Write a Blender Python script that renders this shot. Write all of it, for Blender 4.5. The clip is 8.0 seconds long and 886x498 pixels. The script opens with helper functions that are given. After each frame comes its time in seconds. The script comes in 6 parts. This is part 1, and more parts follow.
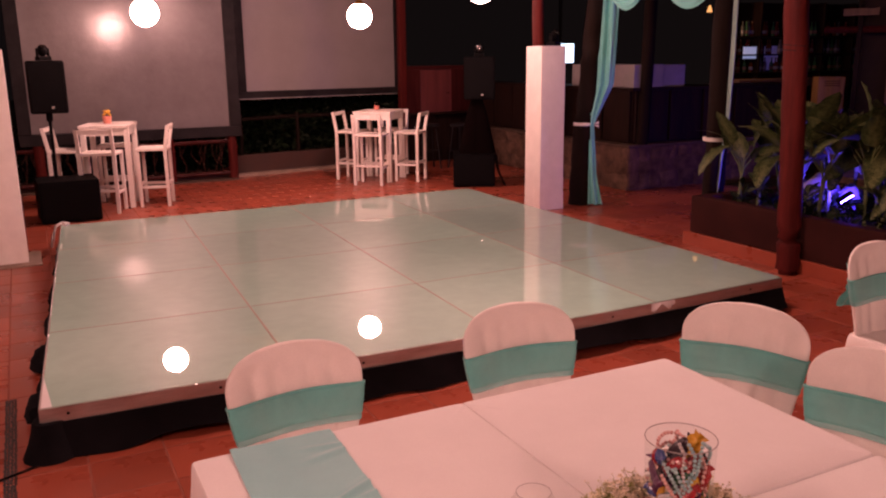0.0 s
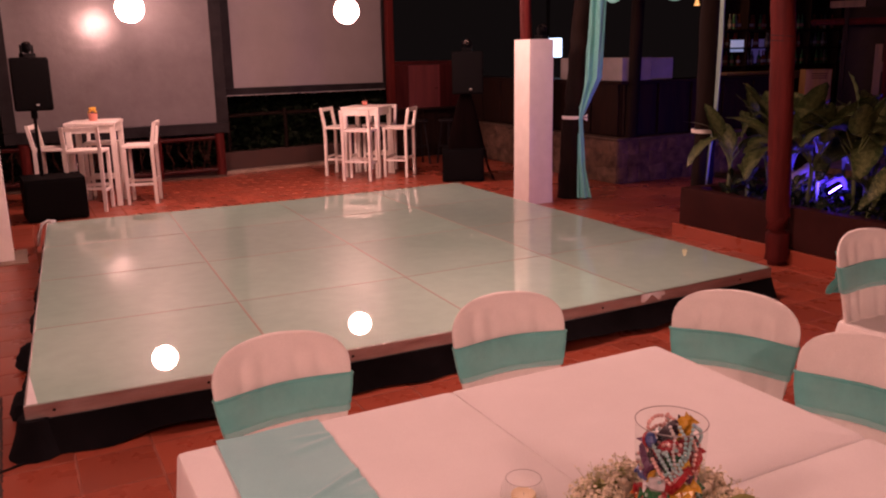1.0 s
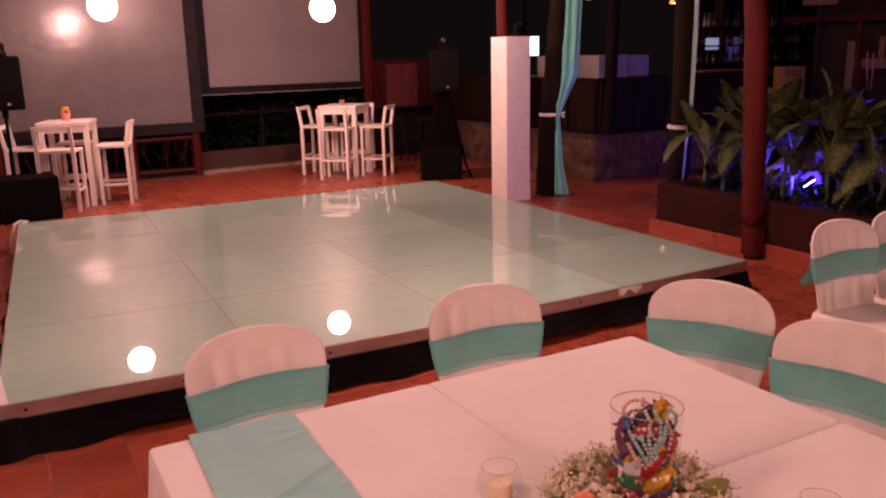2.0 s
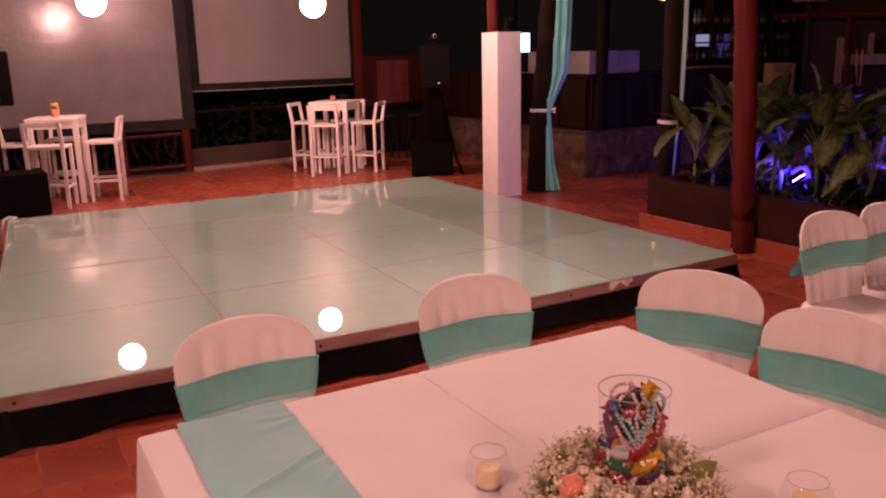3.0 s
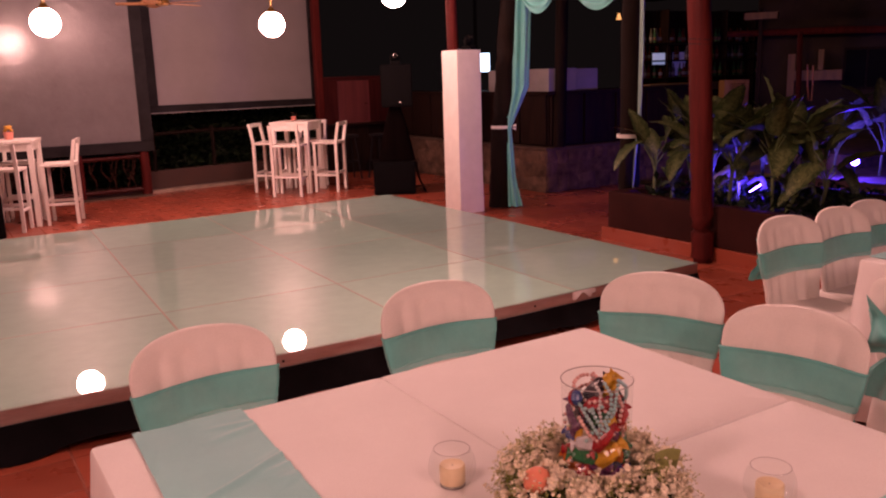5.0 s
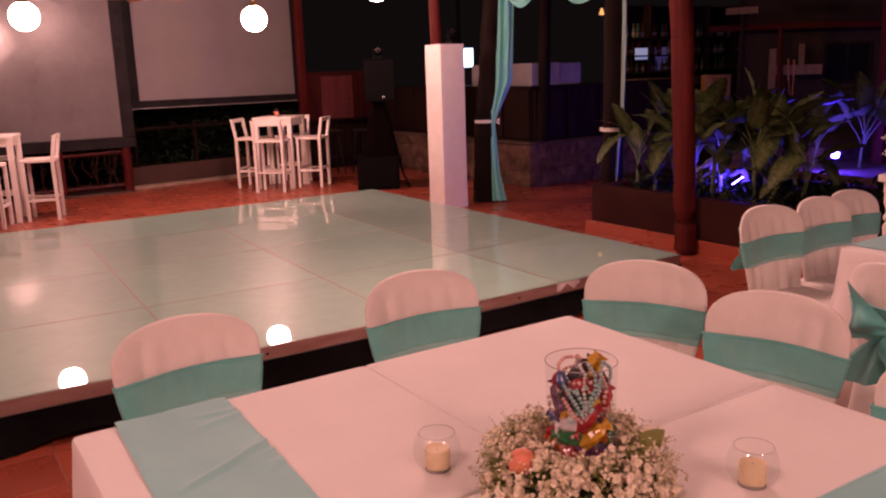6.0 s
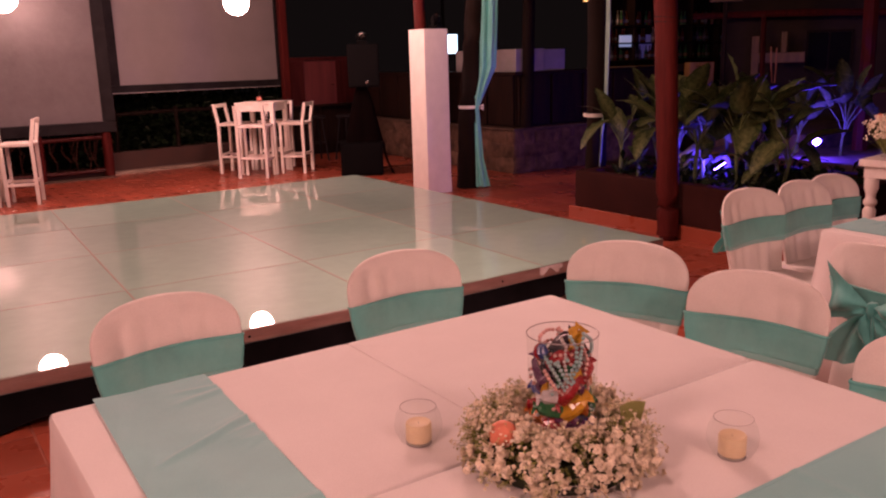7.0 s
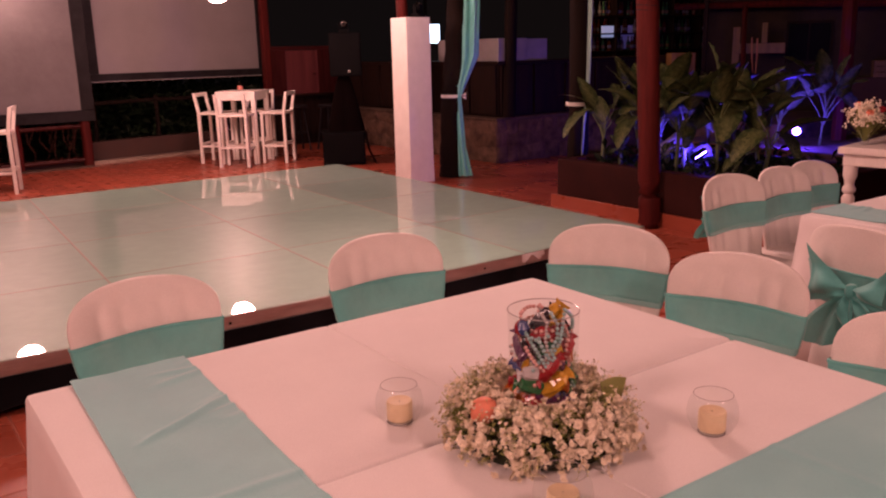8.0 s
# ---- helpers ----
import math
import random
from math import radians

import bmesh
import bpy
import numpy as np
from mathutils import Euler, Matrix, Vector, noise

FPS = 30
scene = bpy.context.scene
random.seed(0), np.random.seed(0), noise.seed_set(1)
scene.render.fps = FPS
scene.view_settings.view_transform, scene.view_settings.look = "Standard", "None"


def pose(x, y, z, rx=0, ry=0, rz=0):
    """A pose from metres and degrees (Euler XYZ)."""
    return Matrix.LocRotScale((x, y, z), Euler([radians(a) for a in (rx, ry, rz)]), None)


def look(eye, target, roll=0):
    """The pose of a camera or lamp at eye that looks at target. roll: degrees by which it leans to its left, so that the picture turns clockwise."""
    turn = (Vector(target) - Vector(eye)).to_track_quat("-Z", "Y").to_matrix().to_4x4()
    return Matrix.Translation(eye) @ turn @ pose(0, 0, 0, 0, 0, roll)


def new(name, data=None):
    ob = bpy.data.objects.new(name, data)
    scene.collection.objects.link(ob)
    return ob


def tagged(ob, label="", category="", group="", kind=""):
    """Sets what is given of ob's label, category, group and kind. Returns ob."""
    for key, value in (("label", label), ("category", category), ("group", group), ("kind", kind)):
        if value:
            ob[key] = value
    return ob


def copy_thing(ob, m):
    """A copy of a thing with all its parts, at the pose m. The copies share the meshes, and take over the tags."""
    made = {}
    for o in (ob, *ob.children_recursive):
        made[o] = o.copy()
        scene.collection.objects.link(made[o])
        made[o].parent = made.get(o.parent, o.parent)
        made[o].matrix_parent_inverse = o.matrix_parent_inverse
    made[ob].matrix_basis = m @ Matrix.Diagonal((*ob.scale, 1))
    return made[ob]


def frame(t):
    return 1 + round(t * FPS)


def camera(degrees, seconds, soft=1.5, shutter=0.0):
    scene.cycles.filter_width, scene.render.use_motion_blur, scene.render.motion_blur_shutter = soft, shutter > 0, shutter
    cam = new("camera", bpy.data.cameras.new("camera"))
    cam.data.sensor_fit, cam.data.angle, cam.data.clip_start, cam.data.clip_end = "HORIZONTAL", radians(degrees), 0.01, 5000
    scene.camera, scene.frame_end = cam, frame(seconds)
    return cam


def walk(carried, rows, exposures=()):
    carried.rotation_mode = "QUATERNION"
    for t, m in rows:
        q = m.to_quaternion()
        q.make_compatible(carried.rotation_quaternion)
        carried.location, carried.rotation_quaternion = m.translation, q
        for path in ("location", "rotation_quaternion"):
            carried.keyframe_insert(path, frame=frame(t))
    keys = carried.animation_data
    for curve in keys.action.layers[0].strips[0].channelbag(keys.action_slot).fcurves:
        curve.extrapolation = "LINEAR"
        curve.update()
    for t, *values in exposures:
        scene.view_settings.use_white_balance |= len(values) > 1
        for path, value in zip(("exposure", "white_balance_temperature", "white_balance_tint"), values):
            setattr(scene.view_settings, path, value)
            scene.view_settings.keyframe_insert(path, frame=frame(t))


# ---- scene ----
cam = camera(56.5, 8.0, 2.1)
PATH = [
    (0, (0.041, -4.081, 1.838), (0.914, -2.34, 1.386), -0.7),
    (0.5, (0.046, -4.076, 1.822), (0.929, -2.34, 1.369), -0.9),
    (1, (0.056, -4.069, 1.804), (0.949, -2.34, 1.345), -1.1),
    (1.5, (0.067, -4.065, 1.786), (0.986, -2.348, 1.329), -1.2),
    (3, (0.077, -4.075, 1.742), (1.03, -2.379, 1.278), -1.3),
    (3.5, (0.082, -4.079, 1.725), (1.048, -2.388, 1.269), -1.3),
    (4, (0.087, -4.077, 1.708), (1.073, -2.393, 1.268), -2.0),
    (4.5, (0.088, -4.077, 1.692), (1.099, -2.404, 1.273), -1.9),
    (6, (0.087, -4.08, 1.649), (1.151, -2.44, 1.227), -1.9),
    (6.5, (0.09, -4.08, 1.63), (1.168, -2.454, 1.19), -1.5),
    (7, (0.092, -4.081, 1.614), (1.184, -2.467, 1.164), -1.6),
    (7.5, (0.094, -4.085, 1.599), (1.201, -2.485, 1.137), -1.3),
    (8, (0.096, -4.082, 1.581), (1.219, -2.495, 1.111), -1.4),
]
walk(cam, [(t, look(e, g, r)) for t, e, g, r in PATH])

# ---- world: a dark night outside the hall ----
night = bpy.data.worlds.new("night")
scene.world = night
night.use_nodes = True
night.node_tree.nodes["Background"].inputs[0].default_value = (0.62, 0.42, 0.43, 1)
night.node_tree.nodes["Background"].inputs[1].default_value = 0.0034
scene.view_settings.exposure = 1.22

LAMP_TINT = (1.0, 0.49, 0.435)
GLOBE_POWER = 84.0
LED_TINT = (0.07, 0.03, 1.0)


def point_lamp(name, place, watts, tint, size):
    data = bpy.data.lights.new(name, "POINT")
    data.energy, data.color, data.shadow_soft_size = watts, tint, size
    ob = new(name, data)
    ob.location = place
    return ob


def spot_lamp(name, place, target, watts, tint, size, angle):
    data = bpy.data.lights.new(name, "SPOT")
    data.energy, data.color, data.shadow_soft_size = watts, tint, size
    data.spot_size, data.spot_blend = radians(angle), 0.6
    ob = new(name, data)
    ob.matrix_world = look(place, target)
    return ob


# ---- materials ----
def nodes_of(name):
    m = bpy.data.materials.new(name)
    m.use_nodes = True
    t = m.node_tree
    return m, t, t.nodes["Principled BSDF"]


def noise_node(t, scale, detail=3.0, rough=0.55, stretch=None):
    co = t.nodes.new("ShaderNodeTexCoord")
    n = t.nodes.new("ShaderNodeTexNoise")
    n.inputs["Scale"].default_value, n.inputs["Detail"].default_value, n.inputs["Roughness"].default_value = scale, detail, rough
    if stretch:
        mp = t.nodes.new("ShaderNodeMapping")
        mp.inputs["Scale"].default_value = stretch
        t.links.new(co.outputs["Object"], mp.inputs[0])
        t.links.new(mp.outputs[0], n.inputs["Vector"])
    else:
        t.links.new(co.outputs["Object"], n.inputs["Vector"])
    return n


def ramp_node(t, source, stops):
    r = t.nodes.new("ShaderNodeValToRGB")
    while len(r.color_ramp.elements) < len(stops):
        r.color_ramp.elements.new(0.5)
    for e, (at, col) in zip(r.color_ramp.elements, stops):
        e.position = at
        e.color = (*col, 1) if len(col) == 3 else col
    t.links.new(source, r.inputs[0])
    return r


def surface(name, dark, light, scale=4.0, rough=(0.5, 0.7), metal=0.0, bump=0.1, fine=60.0, stretch=None, vary=0.0, sheen=0.0, coat=0.0, clear=0.0, ior=1.5):
    """A surface with two scales of colour change, uneven gloss and fine relief."""
    m, t, b = nodes_of(name)
    big = noise_node(t, scale, 4.0, 0.6, stretch)
    col = ramp_node(t, big.outputs["Fac"], [(0.3, dark), (0.7, light)]).outputs[0]
    small = noise_node(t, fine, 3.0, 0.6, stretch)
    mix = t.nodes.new("ShaderNodeMix")
    mix.data_type, mix.blend_type = "RGBA", "MULTIPLY"
    mix.inputs["Factor"].default_value = 0.35
    g = ramp_node(t, small.outputs["Fac"], [(0.3, (0.75, 0.75, 0.75)), (0.7, (1, 1, 1))])
    t.links.new(col, mix.inputs["A"])
    t.links.new(g.outputs[0], mix.inputs["B"])
    out = mix.outputs["Result"]
    if vary:
        info = t.nodes.new("ShaderNodeObjectInfo")
        geo = t.nodes.new("ShaderNodeNewGeometry")
        add = t.nodes.new("ShaderNodeMath")
        add.operation = "ADD"
        t.links.new(info.outputs["Random"], add.inputs[0])
        t.links.new(geo.outputs["Random Per Island"], add.inputs[1])
        fr = t.nodes.new("ShaderNodeMath")
        fr.operation = "FRACT"
        t.links.new(add.outputs[0], fr.inputs[0])
        sc = t.nodes.new("ShaderNodeMapRange")
        sc.inputs["To Min"].default_value, sc.inputs["To Max"].default_value = 1 - vary, 1 + vary
        t.links.new(fr.outputs[0], sc.inputs["Value"])
        hsv = t.nodes.new("ShaderNodeHueSaturation")
        t.links.new(sc.outputs[0], hsv.inputs["Value"])
        t.links.new(out, hsv.inputs["Color"])
        out = hsv.outputs[0]
    t.links.new(out, b.inputs["Base Color"])
    mr = t.nodes.new("ShaderNodeMapRange")
    mr.inputs["From Min"].default_value, mr.inputs["From Max"].default_value = 0.3, 0.7
    mr.inputs["To Min"].default_value, mr.inputs["To Max"].default_value = rough
    t.links.new(big.outputs["Fac"], mr.inputs["Value"])
    t.links.new(mr.outputs[0], b.inputs["Roughness"])
    b.inputs["Metallic"].default_value = metal
    b.inputs["Sheen Weight"].default_value = sheen
    b.inputs["Coat Weight"].default_value = coat
    b.inputs["Coat Roughness"].default_value = 0.012
    b.inputs["IOR"].default_value = ior
    b.inputs["Transmission Weight"].default_value = clear
    if bump:
        bp = t.nodes.new("ShaderNodeBump")
        bp.inputs["Strength"].default_value, bp.inputs["Distance"].default_value = bump, 0.004
        t.links.new(small.outputs["Fac"], bp.inputs["Height"])
        t.links.new(bp.outputs[0], b.inputs["Normal"])
    return m


def dull(m, level):
    m.node_tree.nodes["Principled BSDF"].inputs["Specular IOR Level"].default_value = level


def glass(name, tint=(0.965, 0.975, 0.97)):
    """Thin clear glass: see-through, with a gloss that grows towards the edges."""
    m, t, b = nodes_of(name)
    t.nodes.remove(b)
    tr, gl, fr, mx = (t.nodes.new(k) for k in ("ShaderNodeBsdfTransparent", "ShaderNodeBsdfGlossy", "ShaderNodeLayerWeight", "ShaderNodeMixShader"))
    tr.inputs[0].default_value = (*tint, 1)
    gl.inputs["Roughness"].default_value = 0.015
    fr.inputs["Blend"].default_value = 0.5
    r = ramp_node(t, fr.outputs["Facing"], [(0.0, (0.035, 0.035, 0.035)), (0.75, (0.075, 0.075, 0.075)), (0.93, (0.20, 0.20, 0.20)), (1.0, (0.55, 0.55, 0.55))])
    t.links.new(r.outputs[0], mx.inputs[0])
    t.links.new(tr.outputs[0], mx.inputs[1])
    t.links.new(gl.outputs[0], mx.inputs[2])
    t.links.new(mx.outputs[0], t.nodes["Material Output"].inputs["Surface"])
    return m


def glow(name, tint, power):
    m, t, b = nodes_of(name)
    b.inputs["Base Color"].default_value = (0.8, 0.8, 0.8, 1)
    b.inputs["Emission Color"].default_value = (*tint, 1)
    b.inputs["Emission Strength"].default_value = power
    return m


def leaf_material(name, edge, centre, speck):
    """Broad variegated leaf: pale blotches along the veins, from the leaf's own UV."""
    m, t, b = nodes_of(name)
    uv = t.nodes.new("ShaderNodeUVMap")
    uv.uv_map = "leaf"
    sep = t.nodes.new("ShaderNodeSeparateXYZ")
    t.links.new(uv.outputs[0], sep.inputs[0])
    ab = t.nodes.new("ShaderNodeMath")
    ab.operation = "ABSOLUTE"
    t.links.new(sep.outputs["X"], ab.inputs[0])
    sub = t.nodes.new("ShaderNodeMath")
    sub.operation = "SUBTRACT"
    t.links.new(sep.outputs["Y"], sub.inputs[0])
    t.links.new(ab.outputs[0], sub.inputs[1])
    wave = t.nodes.new("ShaderNodeMath")
    wave.operation = "MULTIPLY"
    wave.inputs[1].default_value = 66
    t.links.new(sub.outputs[0], wave.inputs[0])
    sn = t.nodes.new("ShaderNodeMath")
    sn.operation = "SINE"
    t.links.new(wave.outputs[0], sn.inputs[0])
    nz = noise_node(t, 30, 3)
    ma = t.nodes.new("ShaderNodeMath")
    ma.operation = "MULTIPLY_ADD"
    ma.inputs[1].default_value = 0.30
    t.links.new(sn.outputs[0], ma.inputs[0])
    t.links.new(nz.outputs["Fac"], ma.inputs[2])
    fade = t.nodes.new("ShaderNodeMath")
    fade.operation = "MULTIPLY_ADD"
    fade.inputs[1].default_value = -0.30
    t.links.new(ab.outputs[0], fade.inputs[0])
    t.links.new(ma.outputs[0], fade.inputs[2])
    r = ramp_node(t, fade.outputs[0], [(0.25, edge), (0.45, centre), (0.68, speck)])
    t.links.new(r.outputs[0], b.inputs["Base Color"])
    b.inputs["Roughness"].default_value = 0.48
    b.inputs["Specular IOR Level"].default_value = 0.25
    return m


M = {}
M["cloth"] = surface("white_cloth", (0.78, 0.77, 0.75), (0.84, 0.83, 0.81), 3, (0.8, 0.95), bump=0.25, fine=420, sheen=0.15)
M["cover"] = surface("chair_cover_cloth", (0.74, 0.715, 0.67), (0.83, 0.80, 0.755), 6, (0.75, 0.9), bump=0.12, fine=260, sheen=0.2)
M["sash"] = surface("turquoise_organza", (0.10, 0.48, 0.44), (0.15, 0.57, 0.525), 8, (0.5, 0.65), bump=0.25, fine=300, sheen=0.4)
M["runner"] = surface("turquoise_runner_cloth", (0.21, 0.55, 0.55), (0.27, 0.63, 0.62), 5, (0.55, 0.75), bump=0.2, fine=350, sheen=0.25)
M["drape"] = surface("turquoise_drape", (0.13, 0.50, 0.47), (0.19, 0.62, 0.58), 5, (0.5, 0.7), bump=0.2, fine=200, sheen=0.3)
M["panel"] = surface("mint_stage_panel", (0.345, 0.56, 0.465), (0.415, 0.635, 0.53), 1.3, (0.36, 0.48), bump=0.0, fine=9, coat=1.0, vary=0.05)
# Darker copy for the right column: shade outside the light pool, in its colour.
M["panel_shaded"] = surface("shaded_stage_panel", (0.315, 0.49, 0.415), (0.38, 0.56, 0.475), 1.3, (0.36, 0.48), bump=0.0, fine=9, coat=1.0, vary=0.05)
# Lighter, greener copy: partly panel tint, partly the light pool put in colour.
M["panel_lit_tint"] = surface("lit_tint_stage_panel", (0.36, 0.60, 0.495), (0.43, 0.675, 0.56), 1.3, (0.36, 0.48), bump=0.0, fine=9, coat=1.0, vary=0.05)
M["steel"] = surface("brushed_steel_edge", (0.42, 0.40, 0.39), (0.62, 0.60, 0.58), 5, (0.28, 0.5), metal=0.85, bump=0.08, fine=90, stretch=(1, 1, 6))
M["seam"] = surface("seam_tape", (0.25, 0.215, 0.165), (0.35, 0.31, 0.245), 9, (0.4, 0.6), bump=0.1)
M["blackcloth"] = surface("black_cloth", (0.004, 0.004, 0.0052), (0.010, 0.0095, 0.0118), 6, (0.85, 1.0), bump=0.2, fine=200)
M["tile"] = surface("terracotta_tile", (0.275, 0.061, 0.034), (0.345, 0.083, 0.046), 1.8, (0.22, 0.40), bump=0.05, fine=110, vary=0.20)
M["grout"] = surface("dark_grout", (0.22, 0.060, 0.036), (0.30, 0.092, 0.056), 8, (0.8, 0.95), bump=0.3)
M["whitewood"] = surface("white_painted_wood", (0.70, 0.66, 0.60), (0.82, 0.79, 0.74), 7, (0.4, 0.6), bump=0.12, fine=80, stretch=(1, 1, 0.2))
M["redwood"] = surface("red_stained_wood", (0.046, 0.0066, 0.0062), (0.100, 0.0150, 0.0130), 5, (0.5, 0.75), bump=0.25, fine=40, stretch=(3, 3, 0.25))
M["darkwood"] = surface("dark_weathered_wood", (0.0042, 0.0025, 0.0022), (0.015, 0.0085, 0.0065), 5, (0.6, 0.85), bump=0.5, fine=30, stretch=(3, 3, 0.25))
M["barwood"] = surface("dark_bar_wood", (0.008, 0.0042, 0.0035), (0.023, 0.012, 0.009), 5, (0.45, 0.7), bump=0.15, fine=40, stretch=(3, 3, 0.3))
M["honeywood"] = surface("honey_wood", (0.30, 0.15, 0.06), (0.45, 0.25, 0.11), 5, (0.4, 0.6), bump=0.1, stretch=(3, 3, 0.3))
M["screen"] = surface("grey_screen_board", (0.132, 0.122, 0.126), (0.160, 0.148, 0.154), 2.6, (0.15, 0.24), bump=0.6, fine=8)
M["screen2"] = surface("grey_projection_cloth", (0.19, 0.175, 0.18), (0.22, 0.205, 0.21), 2.2, (0.55, 0.7), bump=0.04, fine=60)
M["blackframe"] = surface("black_frame_paint", (0.010, 0.009, 0.010), (0.022, 0.020, 0.022), 5, (0.5, 0.7), bump=0.1)
M["plaster"] = surface("brown_plaster", (0.035, 0.0155, 0.012), (0.062, 0.028, 0.0215), 2.5, (0.7, 0.9), bump=0.35, fine=35)
M["planterwall"] = surface("maroon_painted_planter", (0.024, 0.0072, 0.0066), (0.043, 0.0138, 0.0120), 2.5, (0.55, 0.8), bump=0.3, fine=30)
M["kerb"] = surface("pale_kerb_stone", (0.21, 0.15, 0.115), (0.33, 0.25, 0.195), 5, (0.7, 0.9), bump=0.3)
M["stone"] = surface("rough_limestone", (0.046, 0.027, 0.019), (0.160, 0.097, 0.068), 6, (0.8, 0.97), bump=0.9, fine=30, vary=0.18)
M["mortar"] = surface("stone_mortar", (0.060, 0.042, 0.032), (0.115, 0.080, 0.060), 6, (0.9, 1.0), bump=0.4)
M["speaker"] = surface("black_speaker_shell", (0.0022, 0.0022, 0.0025), (0.0045, 0.0045, 0.005), 20, (0.55, 0.75), bump=0.4, fine=180)
M["grille"] = surface("speaker_grille", (0.0022, 0.0022, 0.0025), (0.0055, 0.0055, 0.006), 60, (0.4, 0.6), bump=0.5, fine=320)
M["chrome"] = surface("polished_metal", (0.55, 0.55, 0.56), (0.65, 0.65, 0.66), 8, (0.12, 0.2), metal=1.0, bump=0)
M["brass"] = surface("brass_fitting", (0.62, 0.45, 0.16), (0.74, 0.56, 0.22), 8, (0.2, 0.35), metal=1.0, bump=0)
M["whiteplastic"] = surface("white_plastic", (0.72, 0.72, 0.72), (0.8, 0.8, 0.8), 5, (0.35, 0.5), bump=0.0)
M["glass"] = glass("clear_glass")
M["bud"] = surface("yellow_green_buds", (0.42, 0.43, 0.16), (0.62, 0.60, 0.30), 40, (0.6, 0.8), bump=0.0, vary=0.2)
M["stalk"] = surface("green_stalks", (0.05, 0.075, 0.02), (0.11, 0.14, 0.045), 20, (0.5, 0.7), bump=0.0, vary=0.2)
# Paler copy of the drape cloth; the light from behind is in its colour.
M["backlitdrape"] = surface("backlit_turquoise_drape", (0.28, 0.47, 0.43), (0.36, 0.56, 0.51), 5, (0.5, 0.7), bump=0.2, fine=200, sheen=0.3)
M["foam"] = surface("dark_green_foam", (0.012, 0.020, 0.008), (0.030, 0.042, 0.015), 60, (0.85, 1.0), bump=0.4)
M["thinsash"] = surface("single_layer_organza", (0.14, 0.55, 0.52), (0.19, 0.64, 0.60), 8, (0.5, 0.65), bump=0.25, fine=300, sheen=0.4)
M["thinsash"].node_tree.nodes["Principled BSDF"].inputs["Alpha"].default_value = 0.6
M["teak"] = surface("worn_teak", (0.10, 0.055, 0.028), (0.19, 0.105, 0.055), 5, (0.5, 0.7), bump=0.15, stretch=(3, 3, 0.3))
M["rim"] = surface("glass_rim", (0.30, 0.28, 0.28), (0.42, 0.40, 0.40), 50, (0.1, 0.2), bump=0.0)
M["twig"] = surface("dry_branch_bark", (0.020, 0.008, 0.006), (0.046, 0.020, 0.015), 12, (0.7, 0.9), bump=0.2)
M["door"] = surface("red_brown_door_paint", (0.085, 0.019, 0.018), (0.150, 0.036, 0.034), 3, (0.40, 0.6), bump=0.1, fine=30, stretch=(3, 3, 0.25))
M["maroon"] = surface("dark_maroon_cloth", (0.0022, 0.0009, 0.0009), (0.0042, 0.0017, 0.0016), 5, (0.85, 1.0), bump=0.2, fine=200)
M["nightpane"] = surface("dark_window_pane", (0.0015, 0.0017, 0.003), (0.0025, 0.0028, 0.0045), 3, (0.45, 0.6), bump=0.0)
M["palerock"] = surface("pale_garden_rock", (0.30, 0.28, 0.26), (0.48, 0.45, 0.42), 9, (0.7, 0.9), bump=0.6, fine=40)
M["mahogany"] = surface("dark_mahogany", (0.030, 0.0065, 0.0065), (0.066, 0.014, 0.013), 5, (0.3, 0.5), bump=0.2, fine=40, stretch=(3, 3, 0.25))
M["candle"] = surface("cream_candle_wax", (0.76, 0.62, 0.38), (0.84, 0.71, 0.47), 20, (0.45, 0.6), bump=0.1)
M["petal"] = surface("white_petals", (0.84, 0.76, 0.59), (0.92, 0.86, 0.70), 40, (0.6, 0.8), bump=0.0, vary=0.12)
M["stem"] = surface("green_stems", (0.13, 0.17, 0.03), (0.30, 0.32, 0.085), 30, (0.5, 0.7), bump=0.0, vary=0.25)
M["rose"] = surface("coral_rose", (0.72, 0.20, 0.12), (0.85, 0.32, 0.20), 20, (0.5, 0.7), bump=0.1)
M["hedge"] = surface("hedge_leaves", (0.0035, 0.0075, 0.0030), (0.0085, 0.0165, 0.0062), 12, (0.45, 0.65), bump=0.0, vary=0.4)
M["leaf"] = leaf_material("variegated_leaf", (0.014, 0.031, 0.009), (0.034, 0.054, 0.016), (0.20, 0.22, 0.09))
M["soil"] = surface("dark_soil", (0.012, 0.009, 0.007), (0.035, 0.025, 0.018), 12, (0.9, 1.0), bump=0.8, fine=40)
M["earth"] = surface("garden_earth", (0.014, 0.012, 0.010), (0.04, 0.034, 0.028), 3, (0.85, 1.0), bump=0.6, fine=20)
M["thatch"] = surface("brown_roof_boards", (0.05, 0.03, 0.018), (0.11, 0.07, 0.042), 3, (0.8, 0.95), bump=0.3, stretch=(1, 8, 1))
M["backwall"] = surface("ochre_plaster", (0.26, 0.17, 0.12), (0.34, 0.23, 0.17), 1.5, (0.8, 0.95), bump=0.2)
# Brown plaster lowered to near black; the far wall's dimness is in its colour.
M["nightwall"] = surface("night_dark_plaster", (0.016, 0.010, 0.008), (0.042, 0.026, 0.020), 2, (0.9, 1.0), bump=0.3, fine=14)
M["pebble"] = surface("black_pebbles", (0.012, 0.011, 0.011), (0.05, 0.045, 0.042), 20, (0.35, 0.6), bump=0.1, vary=0.4)
